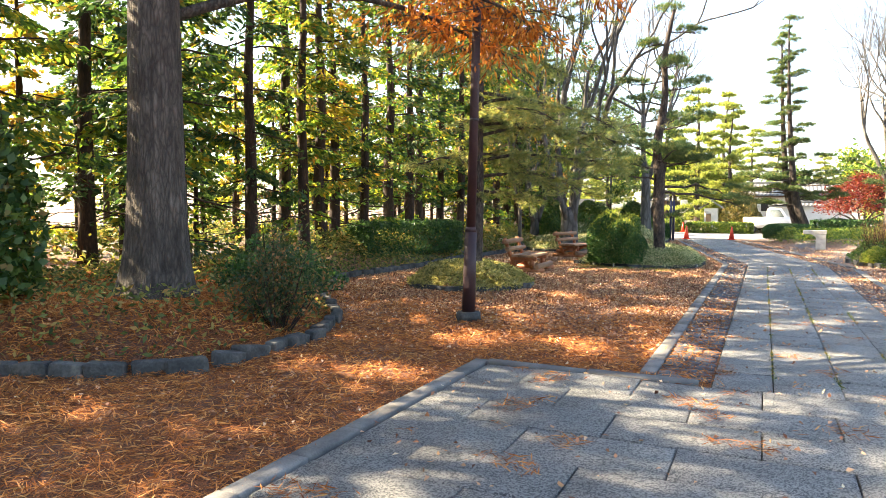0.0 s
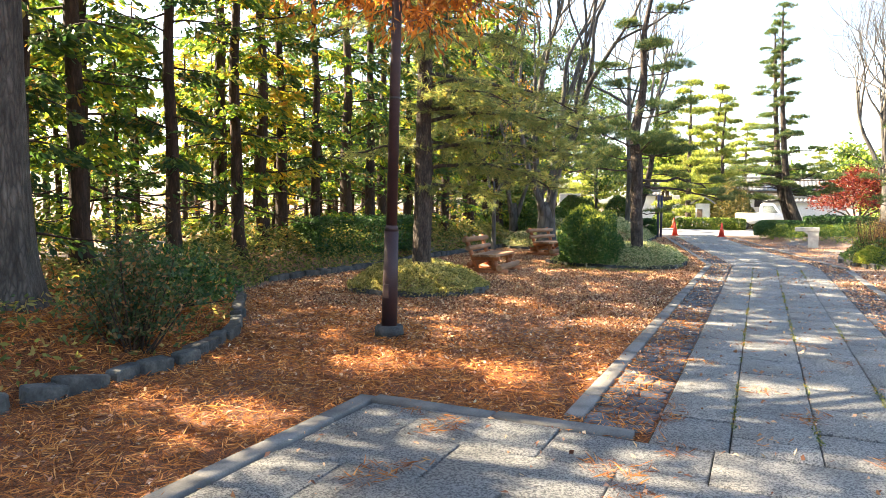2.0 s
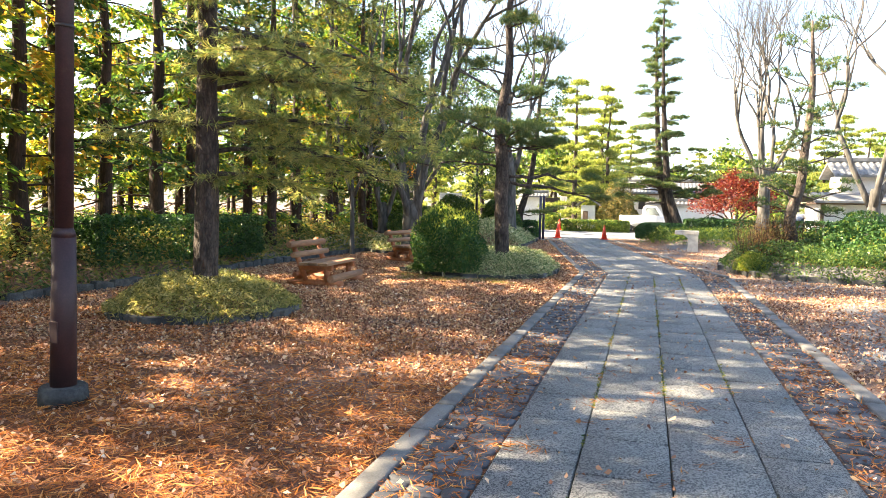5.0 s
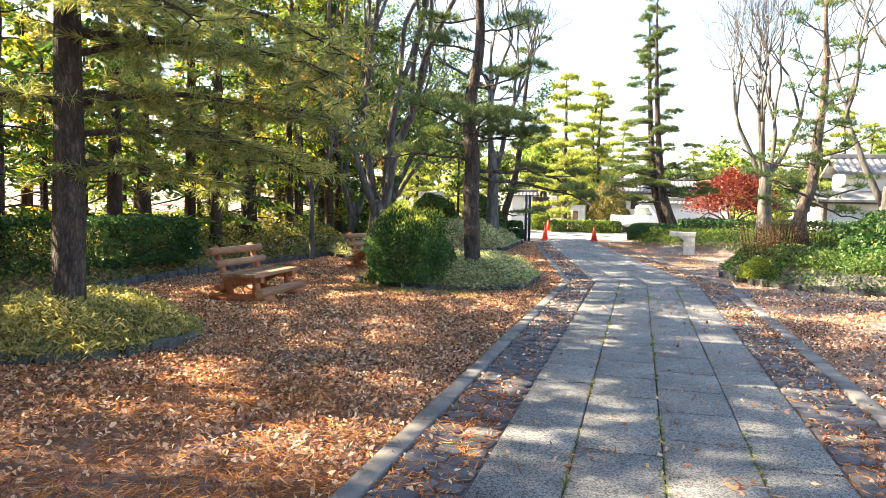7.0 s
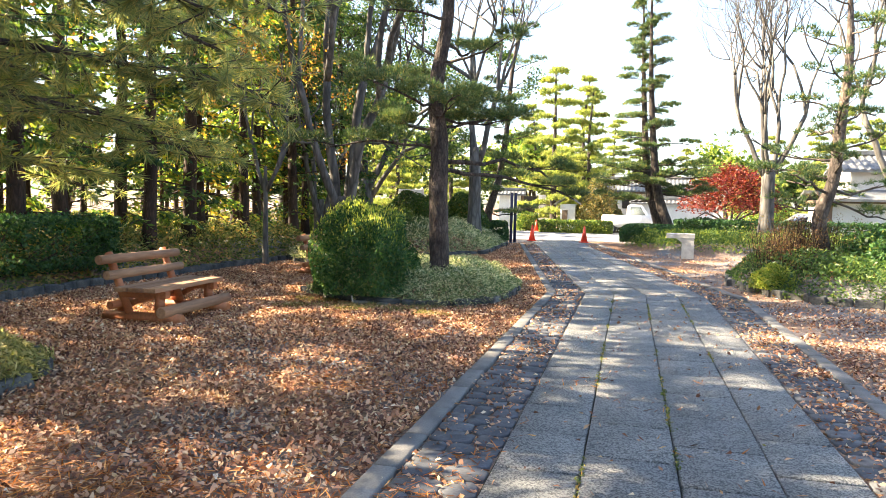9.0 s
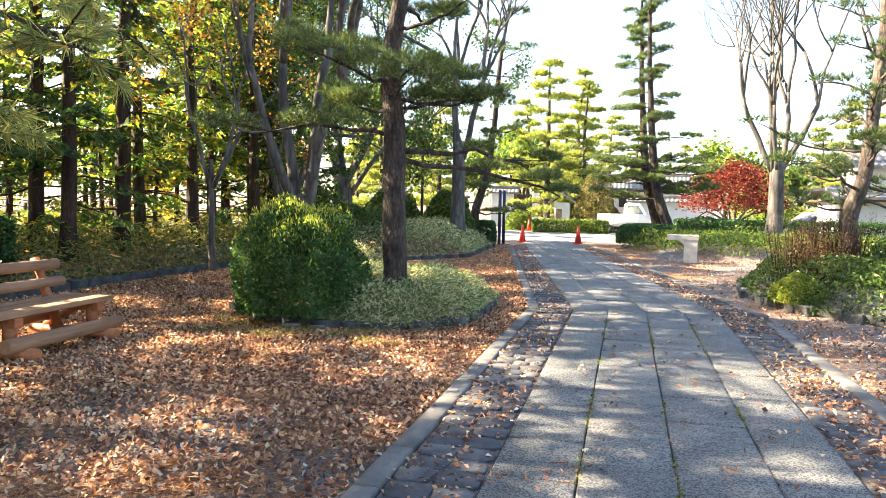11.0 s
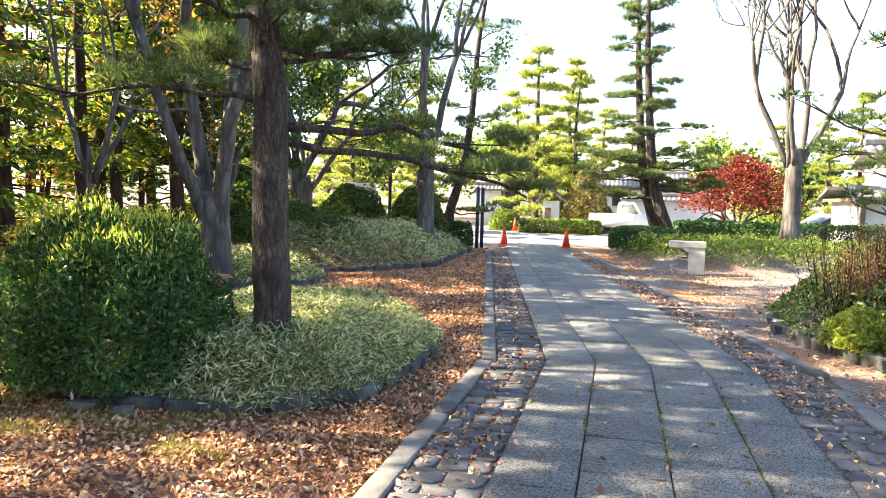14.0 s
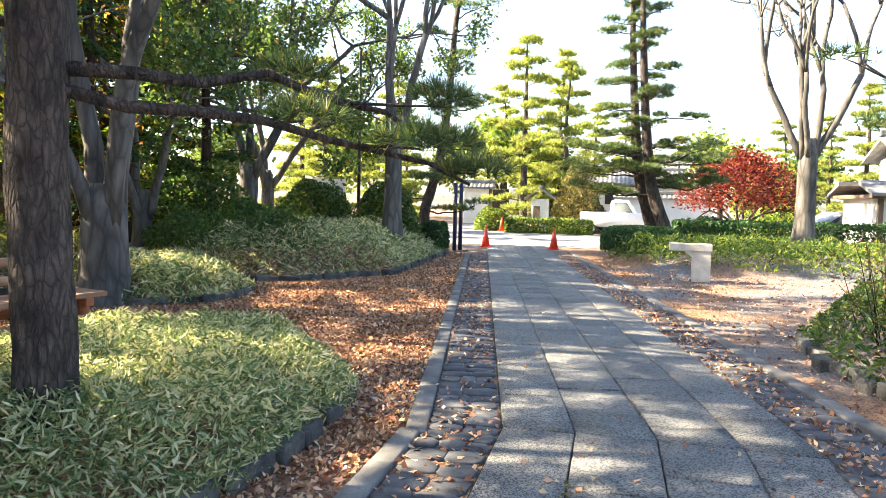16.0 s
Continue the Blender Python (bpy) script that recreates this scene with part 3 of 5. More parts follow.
def conifer_meshes(tall, reach, per_branch, bare=2.2, mat=None, spray=(0.16, 0.062)):
    """A slim forest conifer: straight trunk, level twiggy branches, hanging leaf sprays."""
    wood, crown = Buf(), Buf()
    zs = np.linspace(-0.3, tall, 12)
    pts = np.column_stack([np.cumsum(rng.normal(size=12) * 0.03), np.cumsum(rng.normal(size=12) * 0.03), zs])
    rad = 0.145 * (1 - zs / tall * 0.8)
    rad[0] *= 1.35
    trunk = lone(M_bark_dark, pts, rad, 10, 0.05, "trunk")
    z, az = 0.7, rng.uniform(0, 6)
    while z < tall - 0.3:
        az += 2.4 + rng.normal() * 0.3
        u = z / tall
        ln = reach * (0.75 + 0.35 * math.sin(min(1, u * 2.2) * math.pi / 2)) * (1 - u * 0.55) * rng.uniform(0.55, 1.15)
        base = np.array([np.interp(z, zs, pts[:, 0]), np.interp(z, zs, pts[:, 1]), z])
        end = base + np.array([math.cos(az) * ln, math.sin(az) * ln, ln * rng.uniform(-0.25, 0.2)])
        bp = curve_pts(base, end, 6, rng.uniform(-0.1, 0.12), 0.03)
        tube(wood, bp, np.linspace(0.022, 0.005, 6), 4, cap=False)
        if z > bare or rng.random() < 0.35:
            n = int(per_branch * rng.uniform(0.4, 1.5) * (0.45 if z < bare else 1))
            s = rng.uniform(0.2, 1.0, n)
            c = np.column_stack([np.interp(s * 5, np.arange(6), bp[:, i]) for i in range(3)])
            side = np.array([-math.sin(az), math.cos(az), 0])
            off = rng.normal(size=n) * 0.26 * (1.15 - s * 0.6)
            c += side * off[:, None]
            c[:, 2] -= np.abs(off) * 0.5 + rng.uniform(0, 0.14, n)
            ax = side * np.sign(off)[:, None] + np.array([math.cos(az), math.sin(az), -0.7])
            leaves(crown, c, *spray, unit(ax))
        z += rng.uniform(0.14, 0.34)
    return (trunk, [], wood.mesh("branchwork", M_bark_dark)), crown.mesh("crown", mat or M_leaf_con)


def place_tree(name, wood, crown, at, label, turn=0.0, scale=1.0, group="", category="tree", lean=(0, 0)):
    """wood: the trunk's mesh, the limbs' meshes, the mesh of all small branches."""
    trunk, limbs, twigs = wood
    t = new(name)
    t.matrix_world = pose(at[0], at[1], at[2], lean[0], lean[1], turn) @ Matrix.Diagonal((scale, scale, scale, 1))
    tagged(t, label, category, group)
    ob_from("trunk", trunk, t)
    for me in limbs:
        ob_from("limb", me, t)
    for part_name, me in (("branchwork", twigs), ("crown", crown)):
        if me is not None:
            ob_from(part_name, me, t)["kind"] = "stuff"
    return t


def lone(mat, pts, radii, sides=7, lump=0.0, name="limb"):
    b = Buf()
    tube(b, pts, radii, sides, lump)
    return b.mesh(name, mat, True)



CON = [conifer_meshes(9.8, 1.9, 215), conifer_meshes(10.2, 1.7, 220, 1.4, M_leaf_dark), conifer_meshes(9.4, 2.0, 200, 2.2), conifer_meshes(9.8, 1.7, 205, 1.6, M_leaf_dark), conifer_meshes(9.6, 1.7, 205, 1.6), conifer_meshes(9.8, 1.8, 190, 1.5), conifer_meshes(9.4, 1.7, 170, 1.5, M_leaf_gold)]
BACK = [conifer_meshes(9.8, 2.2, 85, 2.6, None, (0.27, 0.12)), conifer_meshes(9.4, 2.2, 85, 2.8, M_leaf_dark, (0.27, 0.12)), conifer_meshes(9.2, 2.0, 75, 2.4, M_leaf_gold, (0.27, 0.12))]
wood_spots = [(-8.4, 2.5), (-8.3, 4.3), (-8.1, 5.75), (-8.7, 7.05), (-9.1, 6.2), (-8.9, 8.1), (-8.6, 8.9), (-8.9, 10.7), (-8.6, 11.6), (-9.0, 13.0), (-9.0, 14.5), (-8.2, 14.4), (-8.4, 16.0), (-8.8, 17.2), (-8.3, 18.4), (-8.9, 19.9), (-8.5, 21.5), (-9.6, 23.2), (-7.6, 0.9), (-8.8, -0.6), (-9.4, -2.4), (-11.5, -3.6)]
wood_spots += [(-8.6, -5.6), (-10.2, -7.4), (-9.0, -9.2), (-11.0, -11.0), (-8.8, -12.6), (-7.6, -7.0), (-8.0, -8.4), (-7.8, -10.6), (-9.4, -4.3), (-9.8, 1.6), (-10.0, 3.6), (-10.3, -1.2), (-8.9, 23.0), (-10.2, 21.0), (-8.7, 25.6), (-10.6, 23.4)]
rows = [(x, y, rng.uniform(0.88, 1.12)) for x, y in wood_spots]
for x0, step, s in ((-10.2, 2.1, 0.50), (-11.8, 2.2, 0.60), (-14.2, 2.8, 0.62), (-17.5, 3.4, 0.74)):
    y = -12.0
    while y < 26:
        rows.append((x0 + rng.normal() * 0.5, y + rng.normal() * 0.4, s * rng.uniform(0.85, 1.1) * (1.15 if y < 0.5 else 1.0)))
        y += step
for i, (x, y, s) in enumerate(rows):
    w, c = (CON[(5, 3, 5, 6 if y < 9 else 1, 5, 1, 5, 3)[i % 8]] if 2 < y < 19 else CON[i % 5]) if i < len(wood_spots) else BACK[(0, 1, 0, 2, 1)[i % 5]]
    place_tree("conifer", w, c, (x, y, hz(x, y)), "slim dark-barked conifer with yellowing green sprays", rng.uniform(0, 360), s, "conifers of the wood")


def pad(buf, centre, rx, rz, n, needle=0.11, count=12, width=0.006):
    """A flat-bottomed cloud of pine tufts."""
    d = rand_dirs(n)
    r = rng.uniform(0.2, 1.0, (n, 1)) ** 0.5
    c = d * r * np.array([rx, rx, rz])
    c[:, 2] = np.abs(c[:, 2]) * 0.9 - 0.05 * rz
    ax = unit(c * np.array([1, 1, 1.2]) / rx + np.array([0, 0, 0.9]))
    needles(buf, c + np.asarray(centre), ax, count, needle, width, 0.7)


def garden_pine(trunk_pts, radii, limbs, needle=0.11, tufts=46, count=12, width=0.006, mat=None, bark_mat=None, wob=0.11):
    """A trained pine. limbs: (height share, turn in degrees, length, rise, pad size)."""
    wood, crown = Buf(), Buf()
    tp = np.array(trunk_pts, float)
    s = np.linspace(0, len(tp) - 1, 26)
    fine = np.column_stack([np.interp(s, np.arange(len(tp)), tp[:, i]) for i in range(3)])
    k = np.array([0.25, 0.5, 0.25])
    for i in range(2):
        fine[1:-1] = fine[:-2] * k[0] + fine[1:-1] * k[1] + fine[2:] * k[2]
    rr = np.interp(np.linspace(0, 1, 26), np.linspace(0, 1, len(radii)), radii)
    trunk, limb_me = lone(bark_mat or M_bark_pine, fine, rr, 12, 0.05, "trunk"), []
    for u, turn, ln, rise, size in limbs:
        i = u * 25
        base = np.array([np.interp(i, np.arange(26), fine[:, j]) for j in range(3)])
        r0 = float(np.interp(i, np.arange(26), rr))
        a = radians(turn)
        end = base + np.array([math.cos(a) * ln, math.sin(a) * ln, rise])
        bp = curve_pts(base, end, 8, rng.uniform(-0.08, 0.10) * ln, wob * ln * 0.4)
        limb_me.append(lone(bark_mat or M_bark_pine, bp, np.linspace(min(r0 * 0.34, 0.012 + 0.013 * ln), 0.011, 8), 6))
        for s2 in ([1.0, 0.72, 0.48] if ln > 1.1 else [1.0, 0.6] if ln > 0.5 else [1.0]):
            q = np.array([np.interp(s2 * 7, np.arange(8), bp[:, j]) for j in range(3)])
            q += np.array([rng.normal() * 0.12 * ln, rng.normal() * 0.12 * ln, 0.06])
            tube(wood, curve_pts(np.array([np.interp(s2 * 7 - 0.8, np.arange(8), bp[:, j]) for j in range(3)]), q, 4, 0, 0.02), np.linspace(0.014, 0.006, 4), 4)
            pad(crown, q, size * rng.uniform(0.7, 1.1), size * 0.42, max(6, int(tufts * size / 0.4)), needle, count, width)
    pad(crown, fine[-1], 0.3, 0.25, max(8, tufts // 2), needle, count, width)
    return (trunk, limb_me, wood.mesh("branchwork", bark_mat or M_bark_pine)), crown.mesh("crown", mat or M_needle)


def limb_set(n, lo, hi, long_lo, long_hi, size, rise=0.0, start=0.0):
    """Limbs in tiers round a trunk, shorter towards the top."""
    out = []
    for i in range(n):
        u = lo + (hi - lo) * i / max(1, n - 1)
        out.append((u, start + i * 137 + rng.normal() * 14, (long_lo + (long_hi - long_lo) * i / max(1, n - 1)) * rng.uniform(0.75, 1.15), rise + rng.normal() * 0.12, size * rng.uniform(0.8, 1.2)))
    return out


# the pine of the island, with one long low limb trained towards the path
isle = (-1.57, 12.9)
limbs = [(0.375, 40, 2.3, -0.42, 0.30), (0.39, 48, 2.5, -0.12, 0.32), (0.47, 30, 1.2, 0.35, 0.38), (0.42, 200, 1.5, -0.15, 0.40), (0.48, 150, 1.2, 0.3, 0.42), (0.50, 300, 0.9, 0.25, 0.4), (0.50, 15, 1.2, 0.3, 0.42), (0.53, 250, 1.4, 0.2, 0.45)] + limb_set(12, 0.55, 0.97, 1.5, 0.5, 0.36, 0.15, 40)
w, c = garden_pine([(0, 0, -0.3), (0.0, 0, 0.5), (-0.05, 0.0, 1.3), (-0.02, 0.02, 2.1), (-0.16, 0.0, 3.0), (0.10, 0.05, 4.2), (0.0, 0, 5.4), (0.25, 0, 6.6)], [0.185, 0.152, 0.148, 0.142, 0.118, 0.095, 0.075, 0.04], limbs, 0.135, 62, 26, 0.0065)
place_tree("black_pine", w, c, (*isle, hz(*isle) + 0.05), "trained black pine with scaly bark and long low limb")

# the straight soft-needled pine of the oval bed
oval = (-4.16, 5.85)
wood, crown = Buf(), Buf()
trunk, limb_me = lone(M_bark_pine, curve_pts((0, 0, -0.3), (0.1, 0, 9.5), 14, 0, 0.012), np.linspace(0.165, 0.06, 14), 12, 0.06, "trunk"), []
for k, (z, turn, ln, rise) in enumerate([(1.55, 70, 1.6, -0.15), (1.9, 45, 2.6, -0.25), (2.2, 30, 3.0, -0.25), (2.3, 75, 2.6, -0.3), (2.2, 200, 1.2, 0.0), (2.7, 18, 2.6, -0.3), (2.9, 50, 3.2, -0.5), (3.0, 110, 2.4, -0.2), (3.1, -10, 1.8, -0.1), (3.3, 35, 3.0, -0.4), (3.5, 80, 2.8, -0.4), (3.7, -60, 1.8, 0.1), (4.2, 60, 2.6, -0.2), (4.3, 180, 2.0, 0.1), (4.8, 20, 2.2, 0.0), (5.2, 110, 2.2, 0.1), (5.6, -40, 2.0, 0.2), (6.0, 70, 2.0, 0.2), (6.6, 160, 1.6, 0.2), (7.2, 30, 1.5, 0.3), (7.9, 100, 1.2, 0.3), (8.6, 10, 0.9, 0.3)]):
    a = radians(turn)
    bp = curve_pts((0, 0, z), (math.cos(a) * ln, math.sin(a) * ln, z + rise), 9, -0.10 * ln, 0.05)
    limb_me.append(lone(M_bark_pine, bp, np.linspace(0.04, 0.008, 9), 6))
    for s in np.linspace(0.2, 1.0, int(15 * ln)):
        q = np.array([np.interp(s * 8, np.arange(9), bp[:, j]) for j in range(3)])
        tip = q + np.array([rng.normal() * 0.34, rng.normal() * 0.34, rng.normal() * 0.10 - 0.04])
        tube(wood, curve_pts(q, tip, 3), np.linspace(0.008, 0.004, 3), 3, cap=False)
        c = q + (tip - q) * rng.uniform(0.2, 1.15, (8, 1))
        needles(crown, c, np.repeat(unit((tip - q)[None] + np.array([[0, 0, -0.05]])), 8, 0), 16, 0.15, 0.009, 0.6)
place_tree("white_pine", (trunk, limb_me, wood.mesh("branchwork", M_bark_pine)), crown.mesh("crown", M_needle_soft), (*oval, hz(*oval)), "straight pine with drooping soft-needled branches")


# dawn redwood with a fluted pale trunk; one rust-coloured bough reaches out over the open ground
def redwood(at, boughs):
    wood, crown = Buf(), Buf()
    zs = np.array([-0.3, 0.0, 0.15, 0.4, 0.8, 1.4, 2.2, 3.2, 4.5, 6.5, 9, 12])
    rd = np.array([0.58, 0.50, 0.43, 0.375, 0.34, 0.315, 0.30, 0.285, 0.26, 0.22, 0.15, 0.07])
    sides = 28
    ang = np.arange(sides) * 2 * math.pi / sides
    flute = 0.11 * np.sin(ang * 5 + 0.7) + 0.06 * np.sin(ang * 8 + 2)
    v = np.concatenate([np.column_stack([r * (1 + flute * min(1, 0.25 + 0.9 * math.exp(-z))) * np.cos(ang), r * (1 + flute * min(1, 0.25 + 0.9 * math.exp(-z))) * np.sin(ang), np.full(sides, z)]) for z, r in zip(zs, rd)])
    n = len(zs)
    i = np.arange(n - 1)[:, None] * sides
    k = np.arange(sides)[None]
    k2 = (k + 1) % sides
    wood.add(v, quads=np.stack([i + k, i + k2, i + sides + k2, i + sides + k], -1).reshape(-1, 4))
    trunk, limb_me, wood = wood.mesh("trunk", M_bark_red, True), [], Buf()
    for z, turn, ln, rise in boughs:
        a = radians(turn + 6)
        bp = curve_pts((0, 0, z), (math.cos(a) * ln, math.sin(a) * ln, z + rise), 10, -0.12 * ln, 0.04)
        limb_me.append(lone(M_bark_red, bp, np.linspace(0.075, 0.012, 10), 6))
        for s in np.linspace(0.66 if z < 5.2 else 0.4, 1.0, int(8 * ln)):
            q = np.array([np.interp(s * 9, np.arange(10), bp[:, j]) for j in range(3)])
            tip = q + np.array([rng.normal() * 0.5, rng.normal() * 0.5, -rng.uniform(0.0, 0.45)])
            tube(wood, curve_pts(q, tip, 4), np.linspace(0.008, 0.003, 4), 3, cap=False)
            m = 26
            c = q + (tip - q) * rng.uniform(0.1, 1.1, (m, 1)) + rng.normal(size=(m, 3)) * 0.07
            leaves(crown, c, 0.13, 0.035, np.repeat(unit((tip - q)[None] + np.array([[0, 0, -0.4]])), m, 0))
    return (trunk, limb_me, wood.mesh("branchwork", M_bark_red)), crown.mesh("crown", M_rust)


big = (-5.48, -0.80)
w, c = redwood(big, [(3.2, 41, 4.5, 0.0), (3.5, 34, 4.8, 0.0), (3.6, 50, 5.4, 0.1), (4.1, 27, 4.6, 0.2), (4.2, 44, 6.4, 0.2), (4.4, 38, 5.4, 0.3), (4.6, 56, 6.6, 0.2), (4.6, 18, 4.0, 0.9), (5.0, 50, 7.0, 0.4), (5.3, 70, 5.2, 0.9), (5.6, 0, 4.0, 1.0), (6.2, 35, 4.6, 0.8), (6.6, 100, 3.6, 0.9), (7.2, 60, 4.0, 0.8), (7.5, -30, 3.4, 1.0), (8.2, 20, 3.4, 0.8), (8.8, 160, 2.6, 0.8), (9.4, 70, 2.8, 0.8), (10.2, -10, 2.2, 0.8), (11, 50, 1.6, 0.8)])
place_tree("dawn_redwood", w, c, (*big, hz(*big)), "thick fluted grey-brown redwood trunk with rusty boughs")


def bare_tree(name, at, stems, label, leaf_mat=None, leaf_n=0, fork=0.0, trunk_r=0.2, depth=5, spread=0.42, up=0.35, leaf=0.06):
    """A tall vase-shaped tree. stems: (turn, tilt from upright in degrees, length, radius)."""
    wood, crown, tips = Buf(), Buf(), []
    trunk = lone(M_bark_grey, curve_pts((0, 0, -0.3), (0, 0, fork + 0.12), 7, 0, 0.008), np.array([1.7, 1.3, 1.1, 1.02, 0.98, 0.92, 0.55]) * trunk_r, 16, 0.03, "trunk")
    mains = []
    for turn, tilt, ln, r in stems:
        a, b = radians(turn), radians(tilt)
        d = np.array([math.cos(a) * math.sin(b), math.sin(a) * math.sin(b), math.cos(b)])
        s0 = np.array([math.cos(a), math.sin(a), 0]) * trunk_r * 0.5 + np.array([0, 0, fork - 0.45])
        limb_tree(wood, s0, d, ln, r, depth, tips, spread, up, (2, 3), 6, mains)
    cm = None
    if leaf_n and leaf_mat is not None:
        p = np.array([t[0] for t in tips])
        c = p[rng.integers(0, len(p), leaf_n)] + rng.normal(size=(leaf_n, 3)) * 0.18
        leaves(crown, c, leaf, leaf * 0.55)
        cm = crown.mesh("crown", leaf_mat)
    return place_tree(name, (trunk, mains, wood.mesh("branchwork", M_bark_grey)), cm, (at[0], at[1], hz(*at)), label)


bare_tree("zelkova", (-5.38, 17.95), [(170, 12, 3.4, 0.14), (60, 6, 3.8, 0.15), (-20, 13, 3.6, 0.14), (250, 8, 3.4, 0.11)], "grey multi-stemmed zelkova with few amber leaves", M_amber, 2600, 1.45, 0.30, 5, 0.30, 0.45)
bare_tree("slender_zelkova", (-3.95, 26.2), [(20, 20, 2.6, 0.11), (160, 10, 3.0, 0.12), (80, 5, 3.0, 0.10)], "slender grey tree with upswept bare limbs", M_amber, 500, 3.0, 0.21, 5)
bare_tree("bare_zelkova", (6.1, 29.5), [(165, 23, 2.4, 0.10), (15, 22, 2.4, 0.105), (90, 7, 2.8, 0.11), (200, 12, 2.6, 0.09), (340, 11, 2.7, 0.09), (260, 17, 2.2, 0.08)], "tall bare zelkova with spreading grey limbs", None, 0, 3.0, 0.24, 6, 0.40)
bare_tree("bare_zelkova", (8.6, 23.8), [(170, 25, 2.8, 0.11), (40, 22, 2.8, 0.11), (270, 10, 3.0, 0.11)], "tall bare zelkova with upswept thin branches", None, 0, 2.2, 0.2, 6, 0.42)
bare_tree("evergreen_oak", (-8.6, 27.5), [(10, 25, 2.8, 0.15), (150, 20, 2.6, 0.13), (80, 6, 3.0, 0.13)], "dark evergreen oak with glossy small leaves", M_leaf_evg, 14000, 2.0, 0.26, 4, 0.55, 0.2, 0.12)
bare_tree("evergreen_oak", (-8.0, 22.2), [(10, 25, 1.8, 0.10), (150, 20, 1.8, 0.10), (260, 15, 2.0, 0.1)], "dark evergreen oak with glossy small leaves", M_leaf_evg, 12000, 1.0, 0.18, 4, 0.6, 0.15, 0.12)
bare_tree("evergreen_oak", (-10.4, 25.2), [(10, 22, 2.4, 0.12), (150, 20, 2.4, 0.12), (260, 12, 2.6, 0.12)], "tall dark evergreen oak on the bank", M_leaf_evg, 13000, 1.6, 0.2, 4, 0.6, 0.15, 0.14)
bare_tree("evergreen_oak", (-9.6, 30.5), [(20, 25, 2.4, 0.12), (140, 20, 2.4, 0.12), (270, 15, 2.4, 0.12)], "dark evergreen oak near the street lamp", M_leaf_evg, 14000, 1.8, 0.2, 4, 0.6, 0.15, 0.14)
bare_tree("evergreen_oak", (-12.6, 28.5), [(20, 25, 2.6, 0.12), (140, 20, 2.6, 0.12), (270, 15, 2.6, 0.12)], "dark evergreen oak behind the bank", M_leaf_evg, 14000, 2.0, 0.2, 4, 0.6, 0.15, 0.15)
bare_tree("amber_maple", (-6.9, 16.9), [(-20, 30, 1.6, 0.05), (60, 25, 1.5, 0.05), (200, 20, 1.5, 0.05)], "slender young maple with amber leaves", M_amber, 1300, 2.2, 0.06, 3, 0.5, 0.05, 0.09)
wood, crown, tips, mains = Buf(), Buf(), [], []
for turn in range(0, 360, 60):
    a = radians(turn + 12)
    limb_tree(wood, (0, 0, 0.75), (math.cos(a) * 0.8, math.sin(a) * 0.8, 0.75), 1.3, 0.055, 3, tips, 0.6, 0.0, (2, 3), 4, mains)
n = 9000
d = rand_dirs(n)
d[:, 2] = np.abs(d[:, 2])
lay_z = np.round(d[:, 2] * 6 + d[:, 0] * 1.5) / 6 - d[:, 0] * 0.25 + rng.normal(size=n) * 0.07
c = np.column_stack([d[:, :2] * rng.uniform(0.35, 1.05, (n, 1)) * np.array([2.3, 2.1]), 1.55 + lay_z * 1.9 * rng.uniform(0.85, 1.05, n)])
leaves(crown, c, 0.14, 0.075, flat=0.4)
place_tree("red_maple", (lone(M_bark_dark, curve_pts((0, 0, -0.3), (0, 0, 0.85), 5, 0, 0.01), np.linspace(0.15, 0.11, 5), 10, 0.04, "trunk"), mains, wood.mesh("branchwork", M_bark_dark)), crown.mesh("crown", M_maple), (5.9, 37.5, hz(5.9, 37.5)), "round-headed garden maple in bright red leaf")

# the tall double pine by the clipped hedge, trunks leaning, foliage in small tiers
pine_at = (3.0, 33.0)
for dx, dy, top, ln, tops in ((0.0, 0.0, 11.0, 1.5, "tall pine with leaning trunk and tiered dark pads"), (-0.3, 0.7, 10.2, 1.0, "slimmer pine with tiered dark pads")):
    w, c = garden_pine([(0.15, 0, -0.3), (0.0, 0, 0.4), (-0.55, 0, 1.8), (-0.75, 0, 3.4), (-0.95, 0, 6.0), (-1.05, 0, 8.5), (-1.1, 0, top)], [0.28, 0.22, 0.19, 0.15, 0.11, 0.07, 0.03], [(0.31, 185, 1.9, 0.0, 0.5), (0.35, 5, 2.1, 0.0, 0.5), (0.38, 175, 1.9, 0.2, 0.5), (0.42, -15, 2.2, 0.3, 0.5), (0.46, 190, 1.7, 0.1, 0.45)] + limb_set(30, 0.36, 0.98, ln * 1.25, 0.3, 0.34, 0.1, 10), 0.15, 60, 12, 0.018)
    place_tree("tiered_pine", w, c, (pine_at[0] + dx, pine_at[1] + dy, hz(*pine_at)), tops)

# paler copy of the pine bark: sun on the crooked trunk, put into the colour
M_bark_sunlit = bark("sunlit_pine_bark", (0.10, 0.08, 0.07), (0.34, 0.28, 0.24), 16, 1.4, 0.5)
# the crooked pine of the right-hand bed
rp = (5.0, 17.35)
w, c = garden_pine([(0, 0, -0.3), (0.05, 0, 0.5), (-0.08, 0, 1.1), (0.18, 0, 1.8), (0.22, 0, 2.7), (0.35, 0, 4.2), (0.25, 0, 6.0)], [0.18, 0.15, 0.14, 0.12, 0.10, 0.08, 0.03], [(0.36, 185, 1.0, 0.3, 0.3), (0.42, 0, 1.3, -0.25, 0.3), (0.40, 60, 1.3, 0.1, 0.3)] + limb_set(22, 0.42, 0.98, 1.7, 0.7, 0.30, 0.2, 100), 0.13, 36, 12, 0.012, None, M_bark_sunlit)
place_tree("crooked_pine", w, c, (*rp, hz(*rp)), "crooked garden pine with thin pads above a grassy bed")

